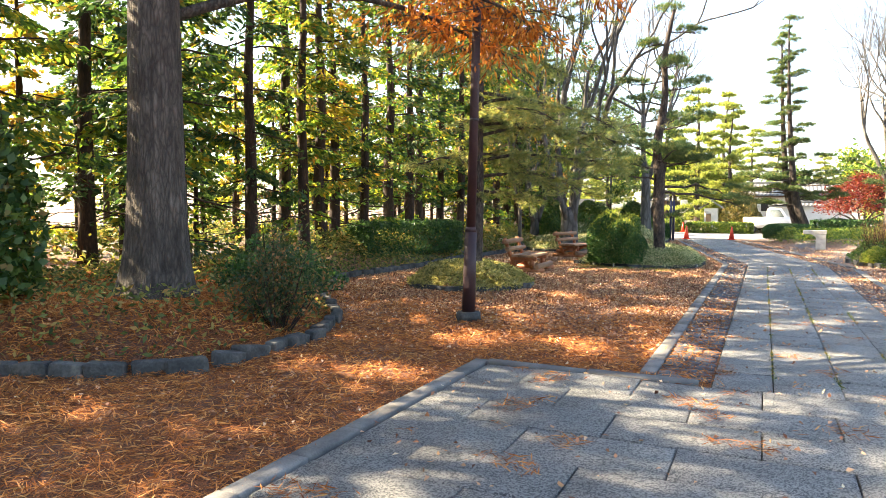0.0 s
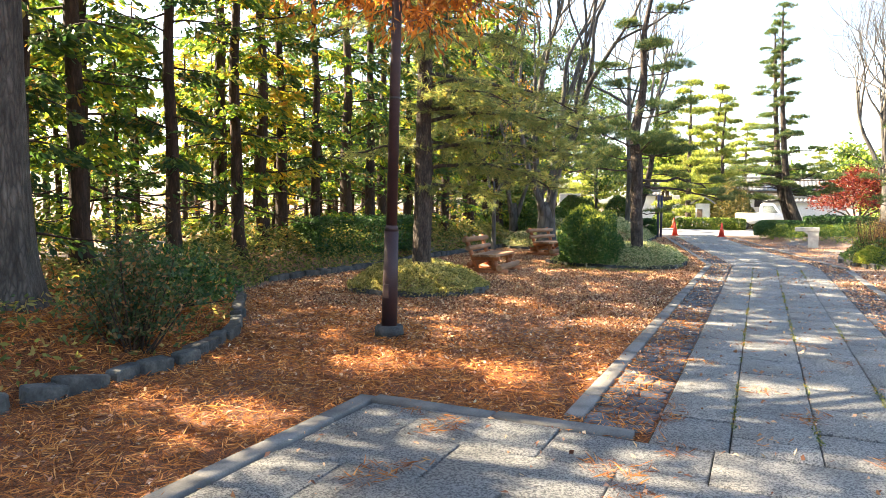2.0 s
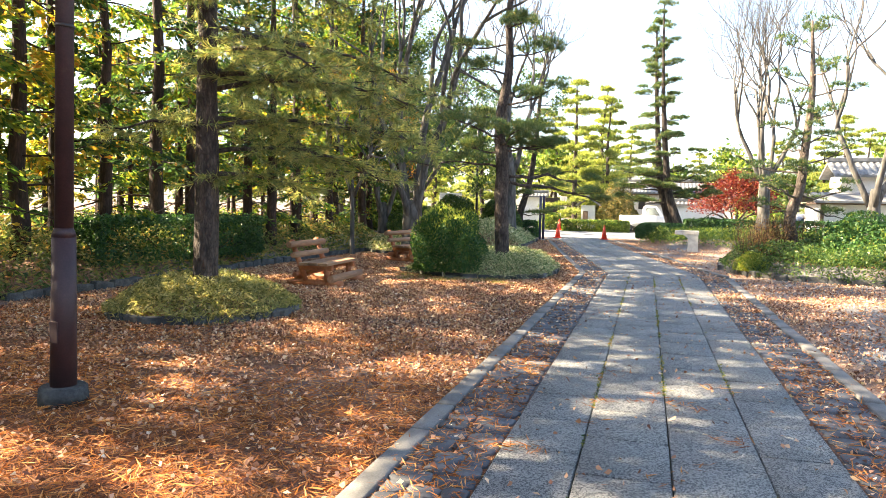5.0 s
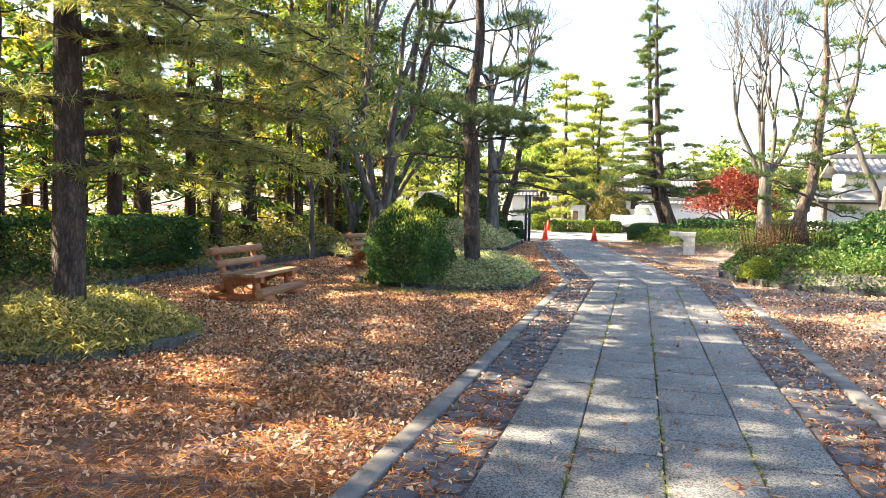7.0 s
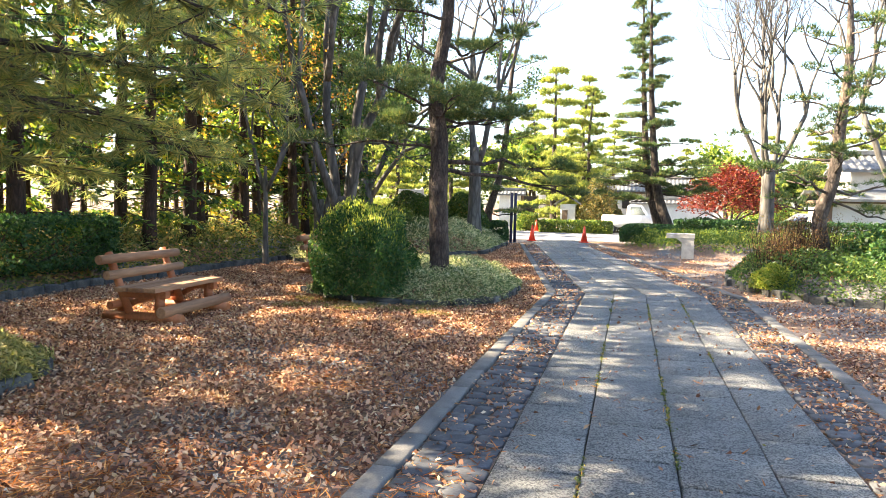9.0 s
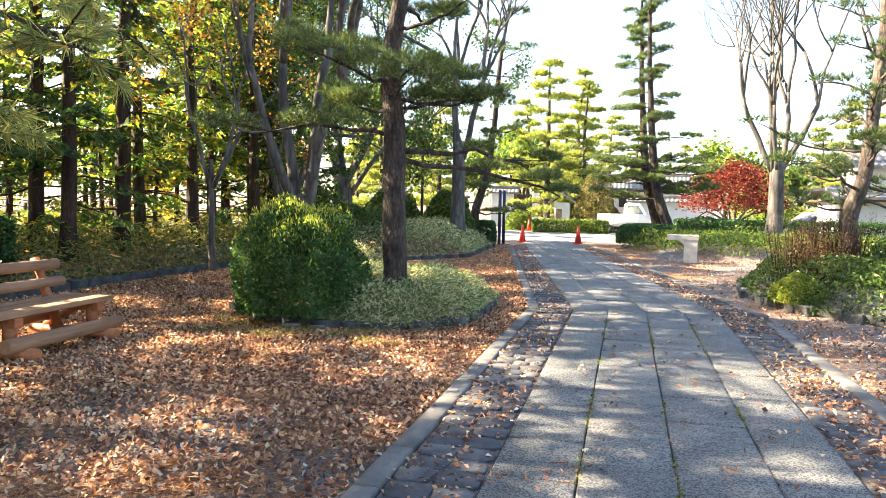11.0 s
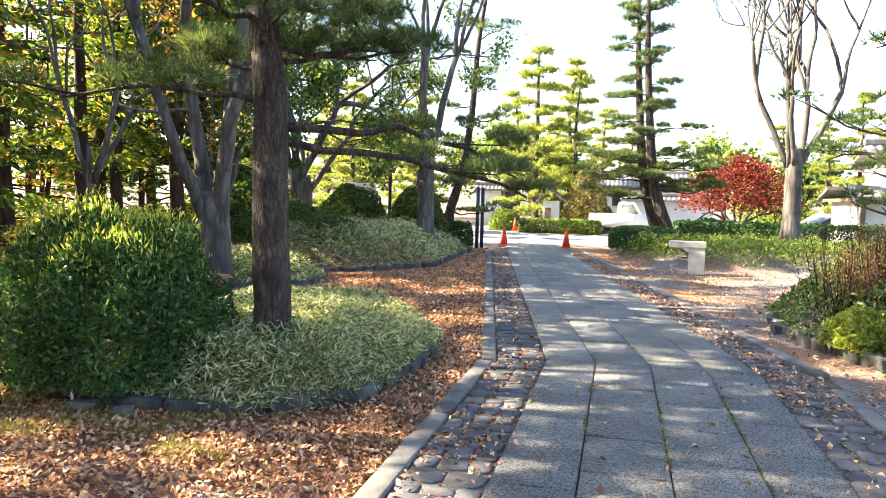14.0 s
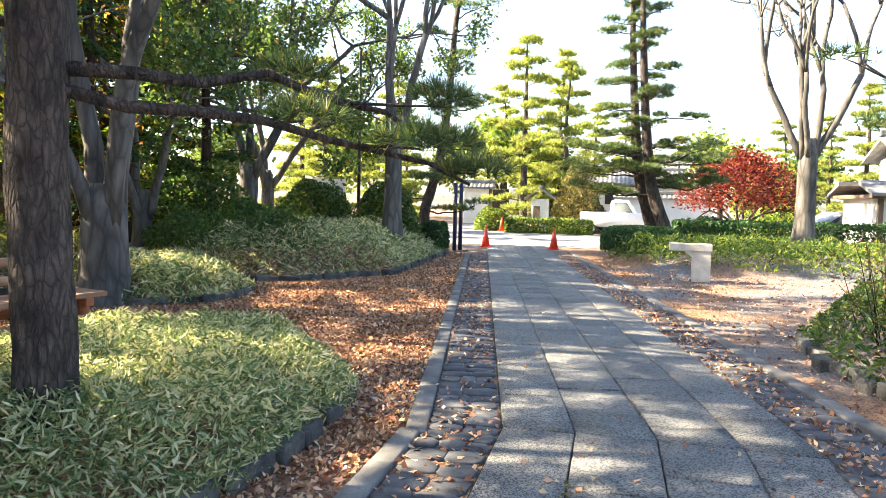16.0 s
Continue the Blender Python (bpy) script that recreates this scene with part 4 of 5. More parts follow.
# pines behind the slender tree and across the road, in full sun
w, c = garden_pine([(0.3, 0, -0.3), (0, 0, 0.6), (0.5, 0, 2.2), (0.75, 0, 4.0), (0.9, 0, 6.5), (1.3, 0, 9)], [0.2, 0.16, 0.14, 0.11, 0.08, 0.03], limb_set(18, 0.22, 0.98, 1.7, 0.6, 0.42, 0.1, 10), 0.15, 44, 12, 0.018)
place_tree("leaning_pine", w, c, (-4.4, 30.6, hz(-4.4, 30.6)), "leaning dark pine with layered pads")
# far pines wear the paler needles, sunlight painted into their tone
FAR = []
for k in range(3):
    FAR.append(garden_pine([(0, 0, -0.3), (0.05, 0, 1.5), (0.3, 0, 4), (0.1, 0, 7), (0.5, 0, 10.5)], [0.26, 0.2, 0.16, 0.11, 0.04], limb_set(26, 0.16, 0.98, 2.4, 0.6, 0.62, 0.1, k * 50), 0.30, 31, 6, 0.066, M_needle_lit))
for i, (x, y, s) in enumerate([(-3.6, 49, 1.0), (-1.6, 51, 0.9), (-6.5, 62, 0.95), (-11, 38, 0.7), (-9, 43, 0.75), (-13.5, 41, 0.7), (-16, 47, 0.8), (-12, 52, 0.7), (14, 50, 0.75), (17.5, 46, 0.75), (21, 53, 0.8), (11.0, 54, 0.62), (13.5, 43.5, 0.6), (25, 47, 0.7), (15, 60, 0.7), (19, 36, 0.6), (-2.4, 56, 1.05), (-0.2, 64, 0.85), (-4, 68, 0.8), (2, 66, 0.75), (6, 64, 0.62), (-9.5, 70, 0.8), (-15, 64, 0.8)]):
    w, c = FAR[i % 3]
    place_tree("sunlit_pine", w, c, (x, y, 0), "tall far pine, full sun painted into its yellow-green pads", rng.uniform(0, 360), s, "pines beyond the road")
BROAD = []
for k in range(2):
    wood, crown, tips = Buf(), Buf(), []
    limb_tree(wood, (0, 0, -0.3), (0, 0, 1), 2.2, 0.22, 4, tips, 0.6, 0.12, (2, 3))
    p = np.array([t[0] for t in tips])
    c = p[rng.integers(0, len(p), 3600)] + rng.normal(size=(3600, 3)) * 0.6
    leaves(crown, c, 0.42, 0.26)
    BROAD.append(((lone(M_bark_dark, curve_pts((0, 0, -0.3), (0, 0, 2.0), 5), np.linspace(0.26, 0.2, 5), 9, 0.04, "trunk"), [], wood.mesh("branchwork", M_bark_dark)), crown.mesh("crown", M_leaf_evg if k else M_leaf_top)))
for i, (x, y, s) in enumerate([(-7.4, 66, 1.1), (-5.2, 72, 1.2), (-10, 76, 1.2), (4, 74, 1.0), (10, 72, 1.0), (16, 70, 1.0), (23, 66, 1.1), (29, 62, 1.1), (8.4, 45, 0.45), (36, 58, 1.1), (-20, 72, 1.2), (-30, 64, 1.2), (-18, 56, 1.0), (42, 45, 1.1), (34, 36, 1.0), (30, 22, 1.0), (28, 8, 1.0), (26, -6, 1.0), (20, -18, 1.0), (6, -24, 1.0), (-8, -22, 1.0), (-27, -12, 0.45), (-28, -6, 0.42), (-27, 0, 0.45), (-28, 6, 0.42), (-27, 12, 0.45), (-28, 18, 0.45), (-27, 24, 0.5), (-25, 30, 0.6), (-22, 36, 0.8)]):
    w, c = BROAD[i % 2]
    place_tree("broadleaf_tree", w, c, (x, y, 0), "rounded broadleaf tree with dense sunlit crown", rng.uniform(0, 360), s, "trees at the park's rim")


# ---- shrubs and hedges ----
def leafy(name, at, label, category, mat, spots, length, width, stems=0, stem_mat=None, flat=0.0):
    """A shrub: a crown of leaves at the spots, on a few stems."""
    t = thing(name, label, category, (at[0], at[1], hz(at[0], at[1])))
    b = Buf()
    leaves(b, spots, length, width, flat=flat)
    ob_from("crown", b.mesh("crown", mat), t)["kind"] = "stuff"
    if stems:
        w = Buf()
        idx = rng.integers(0, len(spots), stems)
        for q in spots[idx]:
            tube(w, curve_pts((q[0] * 0.25, q[1] * 0.25, -0.1), q, 5, 0, 0.02), np.linspace(0.013, 0.004, 5), 4, cap=False)
        ob_from("stemwork", w.mesh("stemwork", stem_mat or M_bark_dark), t)["kind"] = "stuff"
    return t


def dome_spots(n, rx, ry, h, power=2.6, skin=0.35, rough=0.12, lift=0.0):
    """Points in the outer skin of a rounded bush."""
    d = rand_dirs(n)
    d[:, 2] = np.abs(d[:, 2])
    r = 1 / (np.abs(d[:, 0]) ** power + np.abs(d[:, 1]) ** power + np.abs(d[:, 2]) ** power) ** (1 / power)
    lump = np.array([noise.noise(Vector(q * 2.3)) for q in d * r[:, None]]) * rough
    s = (1 - skin * rng.random(n) ** 2.2 + lump)
    return d * (r * s)[:, None] * np.array([rx, ry, h]) + np.array([0, 0, lift])


def box_spots(n, sx, sy, sz, skin=0.12, rough=0.04):
    """Points in the skin of a clipped hedge."""
    p = rng.uniform(-1, 1, (n, 3))
    k = rng.choice(3, n, p=[0.3, 0.3, 0.4])
    side = np.where(rng.random(n) < 0.5, -1.0, 1.0)
    half = np.array([sx / 2, sy / 2, sz / 2])
    p *= half
    p[np.arange(n), k] = side * (half[k] - skin * rng.random(n) ** 2 + rng.normal(size=n) * rough)
    p[:, 2] += sz / 2
    return p


bush = leafy("round_bush", (-2.62, 12.28), "dense clipped evergreen bush with yellow-green young top", "bush", M_leaf_bush, dome_spots(34000, 0.76, 0.78, 1.22, 2.9, 0.40, 0.20), 0.058, 0.022, 24)
b = Buf()
p = dome_spots(6500, 0.76, 0.78, 1.22, 2.9, 0.06, 0.22)
p = p[p[:, 2] > 0.98 + rng.uniform(-0.35, 0.15, len(p))]
p[:, 2] += rng.uniform(0, 0.10, len(p))
leaves(b, p, 0.06, 0.014, unit(p * np.array([0.4, 0.4, 1.0])))
ob_from("young_growth", b.mesh("young_growth", M_shoot_sunlit), bush, "upright yellow-green young shoots")["kind"] = "stuff"
leafy("loose_shrub", (-4.05, -0.45), "loose dark shrub with small green and brown leaves", "shrub", M_shrub, dome_spots(5200, 0.42, 0.46, 1.0, 1.7, 1.0, 0.95, 0.12), 0.052, 0.027, 60)
leafy("loose_shrub", (-5.0, 0.7), "low dark-leaved shrub behind a redwood trunk", "shrub", M_leaf_hedge, dome_spots(6000, 0.9, 0.6, 0.62, 1.9, 0.8, 0.4, 0.02), 0.06, 0.032, 20)
leafy("broadleaf_shrub", (-7.0, -2.2), "tall broad-leaved shrub beside a redwood", "shrub", M_leaf_evg, dome_spots(6000, 0.8, 0.8, 2.2, 2.0, 0.7, 0.3, 0.1), 0.13, 0.08, 24)
hedge = leafy("clipped_hedge", (-7.85, 10.2), "dark green box-clipped hedge at the wood's edge", "hedge", M_leaf_hedge, box_spots(22000, 0.75, 4.6, 0.82), 0.065, 0.038, 40)
hedge.rotation_euler[2] = radians(-6)
leafy("clipped_hedge", (2.15, 31.0), "low rounded clipped hedge beside the road", "hedge", M_leaf_hedge, dome_spots(14000, 1.15, 1.6, 0.68, 5.0, 0.25, 0.04), 0.085, 0.05, 20)
leafy("clipped_hedge", (7.2, 32.2), "long dark clipped hedge below bare trees", "hedge", M_leaf_hedge, box_spots(20000, 8.0, 1.1, 0.85), 0.10, 0.06, 40)
leafy("clipped_hedge", (-1.8, 45.0), "low sunlit hedge across the road", "hedge", M_leaf_top, box_spots(12000, 4.2, 1.0, 0.72), 0.12, 0.07, 20)
leafy("clipped_hedge", (-5.0, 46.6), "low sunlit hedge across the road", "hedge", M_leaf_top, dome_spots(5000, 0.9, 0.8, 1.2, 2.4, 0.4, 0.15), 0.12, 0.07, 12)
leafy("round_shrub", (-6.9, 28.2), "large round clipped evergreen shrub", "bush", M_leaf_evg, dome_spots(11000, 1.15, 1.1, 1.5, 2.2, 0.4, 0.12), 0.10, 0.05, 16)
leafy("round_shrub", (-4.7, 27.9), "round dark shrub behind a slender tree", "bush", M_leaf_evg, dome_spots(9000, 0.9, 0.9, 1.45, 2.3, 0.4, 0.12), 0.10, 0.05, 16)
leafy("round_shrub", (-3.55, 28.9), "small square-clipped shrub by the navy posts", "bush", M_leaf_hedge, dome_spots(5000, 0.35, 0.5, 0.75, 5.0, 0.3, 0.06), 0.07, 0.04, 10)
leafy("bank_shrub", (-9.0, 25.0), "dark broad shrub on the bank", "shrub", M_leaf_evg, dome_spots(12000, 1.8, 1.5, 1.9, 2.0, 0.6, 0.3), 0.12, 0.07, 20)
leafy("bank_shrub", (-6.6, 24.0), "low leafy shrub on the bank", "shrub", M_leaf_evg, dome_spots(10000, 1.3, 1.1, 0.9, 2.0, 0.6, 0.25), 0.10, 0.055, 16)
leafy("dark_shrub", (6.7, 16.6), "dark spreading evergreen shrub on a grassy bed", "shrub", M_leaf_bush, dome_spots(14000, 1.5, 1.2, 1.15, 2.2, 0.5, 0.25), 0.085, 0.045, 20)
leafy("dark_shrub", (9.4, 17.0), "dark spreading evergreen shrub on a grassy bed", "shrub", M_leaf_bush, dome_spots(12000, 1.4, 1.3, 1.3, 2.2, 0.5, 0.25), 0.085, 0.045, 20)
leafy("dark_shrub", (4.6, 34.6), "dark low shrub under a red maple", "shrub", M_leaf_hedge, dome_spots(5000, 1.2, 1.0, 0.9, 2.2, 0.5, 0.2), 0.11, 0.06, 12)
# sun patch on the bed's corner, painted as lighter leaves
leafy("sunlit_shrub", (3.95, 15.9), "small shrub at a bed's corner, sun patch painted in yellow-green", "shrub", M_shoot_sunlit, dome_spots(3500, 0.42, 0.42, 0.42, 2.0, 0.6, 0.2), 0.09, 0.03, 8)
leafy("olive_shrub", (-0.55, 47.6), "olive-brown rounded shrub by a small gatehouse", "shrub", M_olive, dome_spots(9000, 1.5, 1.3, 3.2, 2.0, 0.5, 0.25), 0.16, 0.08, 14)
leafy("green_shrub", (8.2, 41.0), "yellow-green shrub behind a hedge", "shrub", M_leaf_top, dome_spots(6000, 1.6, 1.2, 2.2, 2.0, 0.5, 0.3), 0.15, 0.08, 14)

# twiggy brown shrub, many upright stems
for sx, sy, n in ((4.3, 17.0, 170), (4.95, 17.5, 150)):
    t = thing("twiggy_shrub", "twiggy shrub of upright stems with brown autumn leaves", "shrub", (sx, sy, hz(sx, sy)), "twiggy shrubs of the right bed")
    w, b = Buf(), Buf()
    for i in range(n):
        x0, y0 = rng.normal(size=2) * 0.27
        x1, y1 = x0 * 1.35 + rng.normal() * 0.08, y0 * 1.35 + rng.normal() * 0.08
        h = rng.uniform(0.55, 1.1)
        p = curve_pts((x0, y0, -0.05), (x1, y1, h), 6, 0, 0.02)
        tube(w, p, np.linspace(0.007, 0.003, 6), 3, cap=False)
        c = p[rng.integers(2, 6, 34)] + rng.normal(size=(34, 3)) * 0.05
        leaves(b, c, 0.034, 0.017)
    ob_from("stemwork", w.mesh("stemwork", M_bark_dark), t)["kind"] = "stuff"
    ob_from("crown", b.mesh("crown", M_brown), t)["kind"] = "stuff"
leafy("bank_shrub", (-5.5, 22.9), "low grey-green shrub at the bank's foot", "shrub", M_leaf_evg, dome_spots(7000, 0.9, 0.8, 0.62, 2.0, 0.6, 0.3), 0.08, 0.035, 12)
leafy("bank_shrub", (-7.0, 22.3), "low grey-green shrub at the bank's foot", "shrub", M_leaf_evg, dome_spots(7000, 0.9, 0.8, 0.75, 2.0, 0.6, 0.3), 0.08, 0.035, 12)


# ---- log benches ----
def log_bm(a, b, r, seg=14):
    a, b = Vector(a), Vector(b)
    d = b - a
    turn = d.to_track_quat("Z", "Y").to_matrix().to_4x4()
    bm = cyl_bm(r, r * 0.96, d.length, (0, 0, 0), seg, r * 0.14)
    for v in bm.verts:
        k = 1 + 0.035 * noise.noise(Vector((v.co.x * 9, v.co.y * 9, v.co.z * 3 + a.y)))
        v.co.x *= k
        v.co.y *= k
    bm.transform(Matrix.Translation(a) @ turn)
    return bm


def log_bench(at, turn, label):
    t = thing("log_bench", label, "bench", (at[0], at[1], 0), "log benches", turn)
    part("back_rail", log_bm((-0.43, -0.80, 0.765), (-0.43, 0.78, 0.765), 0.058), M_log_worn, t, "sun-bleached round log rail")
    part("back_rail", log_bm((-0.36, -0.76, 0.58), (-0.36, 0.78, 0.58), 0.056), M_log_worn, t, "sun-bleached round log rail")
    part("front_log", log_bm((0.36, -0.76, 0.17), (0.36, 0.76, 0.17), 0.07), M_log_worn, t, "thick round foot log")
    part("rear_log", log_bm((-0.36, -0.70, 0.22), (-0.36, 0.70, 0.22), 0.05), M_log, t)
    for x, w in ((-0.17, 0.17), (0.02, 0.17), (0.21, 0.17)):
        part("seat_plank", box_bm((w, 1.54, 0.055), (x, 0, 0.425), 0.012), M_log_worn, t, "worn flat timber seat plank")
    for s in (-0.54, 0.54):
        part("base_log", log_bm((-0.56, s, 0.066), (0.50, s, 0.066), 0.066), M_log, t)
        part("rear_post", log_bm((-0.20, s, 0.08), (-0.50, s, 0.84), 0.05), M_log, t, "slanting red-stained post")
        part("front_leg", log_bm((0.20, s, 0.06), (0.20, s, 0.40), 0.06), M_log, t)
        part("seat_bearer", box_bm((0.62, 0.10, 0.09), (0.0, s, 0.352), 0.01), M_log, t)
        part("brace", log_bm((-0.46, s + 0.09, 0.10), (-0.02, s + 0.09, 0.34), 0.04), M_log, t, "diagonal log brace")
    return t


log_bench((-4.29, 9.86), 3, "red-stained log bench with bleached rails on leaf litter")
log_bench((-4.55, 15.75), -12, "red-stained log bench behind the round bush")

# ---- lamp post ----
lamp = thing("lamp_post", "dark purple-brown steel lamp post on concrete footing", "lamp post", (-2.66, 1.98, -0.01))
part("footing", cyl_bm(0.175, 0.165, 0.14, (0, 0, 0), 28, 0.012), M_rock, lamp, "round dark weathered concrete footing")
tilt = Matrix.Rotation(radians(1.3), 4, "Y")
part("sleeve", cyl_bm(0.092, 0.082, 1.12, (0, 0, 0.13), 24, 0.004, tilt), M_pole, lamp)
part("collar", cyl_bm(0.086, 0.064, 0.07, (0.0255, 0, 1.245), 24, 0.004, tilt), M_pole, lamp)
part("shaft", cyl_bm(0.064, 0.055, 4.2, (0.027, 0, 1.31), 24, 0.003, tilt), M_pole, lamp)
part("hatch", box_bm((0.07, 0.012, 0.16), (0.008, -0.088, 0.55), 0.004), M_pole, lamp, "small bolted inspection hatch")
part("band", cyl_bm(0.0655, 0.0655, 0.03, (0.062, 0, 2.75), 24, 0.003, tilt), M_black, lamp)


# ---- traffic cones, posts, stone bench ----
def traffic_cone(x, y):
    t = thing("traffic_cone", "red-orange plastic traffic cone on paving", "traffic cone", (x, y, 0.036), "cones closing the path")
    part("base", box_bm((0.38, 0.38, 0.035), (0, 0, 0.0175), 0.01), M_cone, t)
    part("body", cyl_bm(0.14, 0.03, 0.64, (0, 0, 0.035), 24, 0.004), M_cone, t)
    part("tip", cyl_bm(0.032, 0.026, 0.03, (0, 0, 0.672), 16, 0.004), M_cone, t)


traffic_cone(-2.75, 32.6)
traffic_cone(-0.5, 32.5)
traffic_cone(-4.2, 45.2)
for x, y in ((-3.34, 30.5), (-3.23, 30.80)):
    t = thing("navy_post", "tall navy-blue steel post on a flat base", "post", (x, y, 0.0), "pair of navy posts")
    part("base_plate", box_bm((0.5, 0.24, 0.03), (0, 0, 0.015), 0.006), M_conc, t, "grey flat base plate")
    part("shaft", cyl_bm(0.062, 0.06, 2.02, (0, 0, 0.03), 18, 0.004), M_navy, t)
    part("cap", cyl_bm(0.066, 0.05, 0.03, (0, 0, 2.05), 18, 0.006), M_navy, t)

sb = thing("stone_bench", "pale stone bench slab cantilevered from one block leg", "bench", (3.12, 25.1, 0.0), turn=-4)
part("slab", box_bm((0.84, 0.44, 0.15), (-0.21, 0, 0.70), 0.018), M_stone_pale, sb)
part("leg", prism_bm([(-0.17, 0.0), (0.19, 0.0), (0.19, 0.626), (-0.34, 0.626), (-0.17, 0.50)], 0.40), M_stone_pale, sb, "block leg flaring under the slab")

pole = thing("street_lamp", "thin black steel lamp pole behind shrubs", "street lamp", (-6.35, 30.2, hz(-6.35, 30.2)))
part("shaft", cyl_bm(0.06, 0.045, 5.6, (0, 0, -0.05), 16, 0.003), M_black, pole)
part("foot", cyl_bm(0.10, 0.08, 0.5, (0, 0, -0.05), 16, 0.006), M_black, pole)

board = thing("notice_board", "pale grey panel on posts behind shrubs", "notice board", (-8.2, 32.2, hz(-8.2, 32.2)), turn=22)
part("panel", box_bm((1.15, 0.05, 1.1), (0, 0, 1.2), 0.01), M_plaster, board)
for s in (-0.5, 0.5):
    part("post", cyl_bm(0.035, 0.035, 1.9, (s, 0.05, -0.1), 12), M_conc, board)


# ---- buildings beyond the road ----
def tiled_roof(parent, x0, x1, y0, y1, eave, ridge, pitch_axis="x", step=0.28):
    """Two slopes of ribbed tiles along x, with a ridge and a thickness."""
    ym = (y0 + y1) / 2
    for name, ya in (("roof_slope", y0), ("roof_slope", y1)):
        bm = bmesh.new()
        n = max(2, int((x1 - x0) / step))
        prev = None
        for i in range(2 * n + 1):
            x = x0 + (x1 - x0) * i / (2 * n)
            dz = 0.06 if i % 2 else 0.0
            ring = [bm.verts.new((x, ya, eave + dz)), bm.verts.new((x, ym, ridge + dz)), bm.verts.new((x, ym, ridge - 0.12)), bm.verts.new((x, ya, eave - 0.10))]
            if prev:
                for k in range(4):
                    bm.faces.new((prev[k], ring[k], ring[(k + 1) % 4], prev[(k + 1) % 4]))
            else:
                bm.faces.new(ring)
            prev = ring
        bm.faces.new(prev[::-1])
        bmesh.ops.recalc_face_normals(bm, faces=bm.faces)
        part(name, bm, M_tile, parent)
    part("ridge", box_bm((x1 - x0 + 0.1, 0.28, 0.22), ((x0 + x1) / 2, ym, ridge + 0.10), 0.04), M_tile, parent, "rounded grey ridge tiles")


gw = thing("garden_wall", "long white plastered wall with tiled coping", "wall", (4.2, 54.2, 0))
part("wall", box_bm((5.6, 0.35, 1.95), (0, 0, 0.975), 0.02), M_plaster, gw)
part("footing", box_bm((5.7, 0.45, 0.3), (0, 0, 0.15), 0.02), M_conc, gw)
tiled_roof(gw, -2.9, 2.9, -0.5, 0.5, 1.98, 2.22)
st = thing("storehouse", "white plastered storehouse with grey tiled roof", "building", (2.4, 60.0, 0))
part("wall", box_bm((6.0, 5.0, 2.8), (0, 0, 1.4), 0.02), M_plaster, st)
part("eave_board", box_bm((6.5, 5.5, 0.16), (0, 0, 2.78), 0.02), M_wood_old, st)
tiled_roof(st, -3.5, 3.5, -3.1, 3.1, 2.9, 3.9)
part("window", box_bm((0.9, 0.08, 0.7), (-1.2, -2.52, 1.9), 0.01), M_dark, st, "small dark window")
gh = thing("small_gatehouse", "little gabled gatehouse with pale walls", "gatehouse", (-2.5, 48.0, 0))
part("wall", box_bm((0.95, 1.2, 1.75), (0, 0, 0.875), 0.02), M_plaster, gh)
part("door", box_bm((0.35, 0.05, 1.3), (-0.18, -0.61, 0.70), 0.01), M_wood_old, gh, "brown timber door")
for s in (-1, 1):
    bm = prism_bm([(0, 2.35), (s * 0.85, 1.78), (s * 0.85, 1.68), (0, 2.24)], 1.7)
    part("roof_slope", bm, M_tile, gh)
part("ridge", box_bm((0.2, 1.75, 0.14), (0, 0, 2.38), 0.03), M_tile, gh)
gate = thing("park_gate", "white-walled gate with small tiled roof and dark passage", "gate", (-7.0, 57.5, 0), turn=8)
part("pier", box_bm((1.7, 0.5, 2.5), (-0.95, 0, 1.25), 0.02), M_plaster, gate, "broad white plaster pier")
part("post", box_bm((0.22, 0.3, 2.5), (0.03, -0.1, 1.25), 0.015), M_wood_old, gate)
part("pier", box_bm((0.55, 0.5, 2.5), (1.6, 0, 1.25), 0.02), M_plaster, gate, "narrow white plaster pier")
# added dark panel: shade in the open passage, not a built part
part("passage", box_bm((1.2, 0.1, 2.4), (0.72, 1.6, 1.2), 0.01), M_dark, gate, "dark panel painting the shade inside the passage")
part("notice", box_bm((0.5, 0.04, 0.35), (0.72, 1.52, 0.6), 0.005), M_plaster, gate, "small white notice")
tiled_roof(gate, -1.95, 0.3, -0.6, 0.6, 2.5, 2.8)
house = thing("low_house", "white plastered low house with grey tiled eaves", "house", (13.9, 35.2, 0))
part("wall", box_bm((9.6, 3.2, 1.95), (0, 0, 0.975), 0.02), M_plaster, house)
part("upper_wall", box_bm((8.6, 2.2, 1.0), (0.6, 0.6, 2.8), 0.02), M_plaster, house)
part("fascia", box_bm((10.1, 3.9, 0.12), (0, 0, 1.98), 0.02), M_wood_old, house, "brown timber eave board")
for s in (-1, 1):
    bm = prism_bm([(s * 2.25, 1.98), (s * 2.25, 2.08), (s * 1.0, 2.5), (s * 1.0, 2.36)], 10.3, "x")
    part("lower_roof", bm, M_tile, house)
tiled_roof(house, -4.1, 5.4, -1.0, 2.2, 3.3, 4.0)
part("timber_post", box_bm((0.14, 0.14, 1.95), (-4.7, -1.62, 0.975), 0.01), M_wood_old, house)
part("plinth", box_bm((9.7, 3.3, 0.25), (0, 0, 0.125), 0.02), M_conc, house)


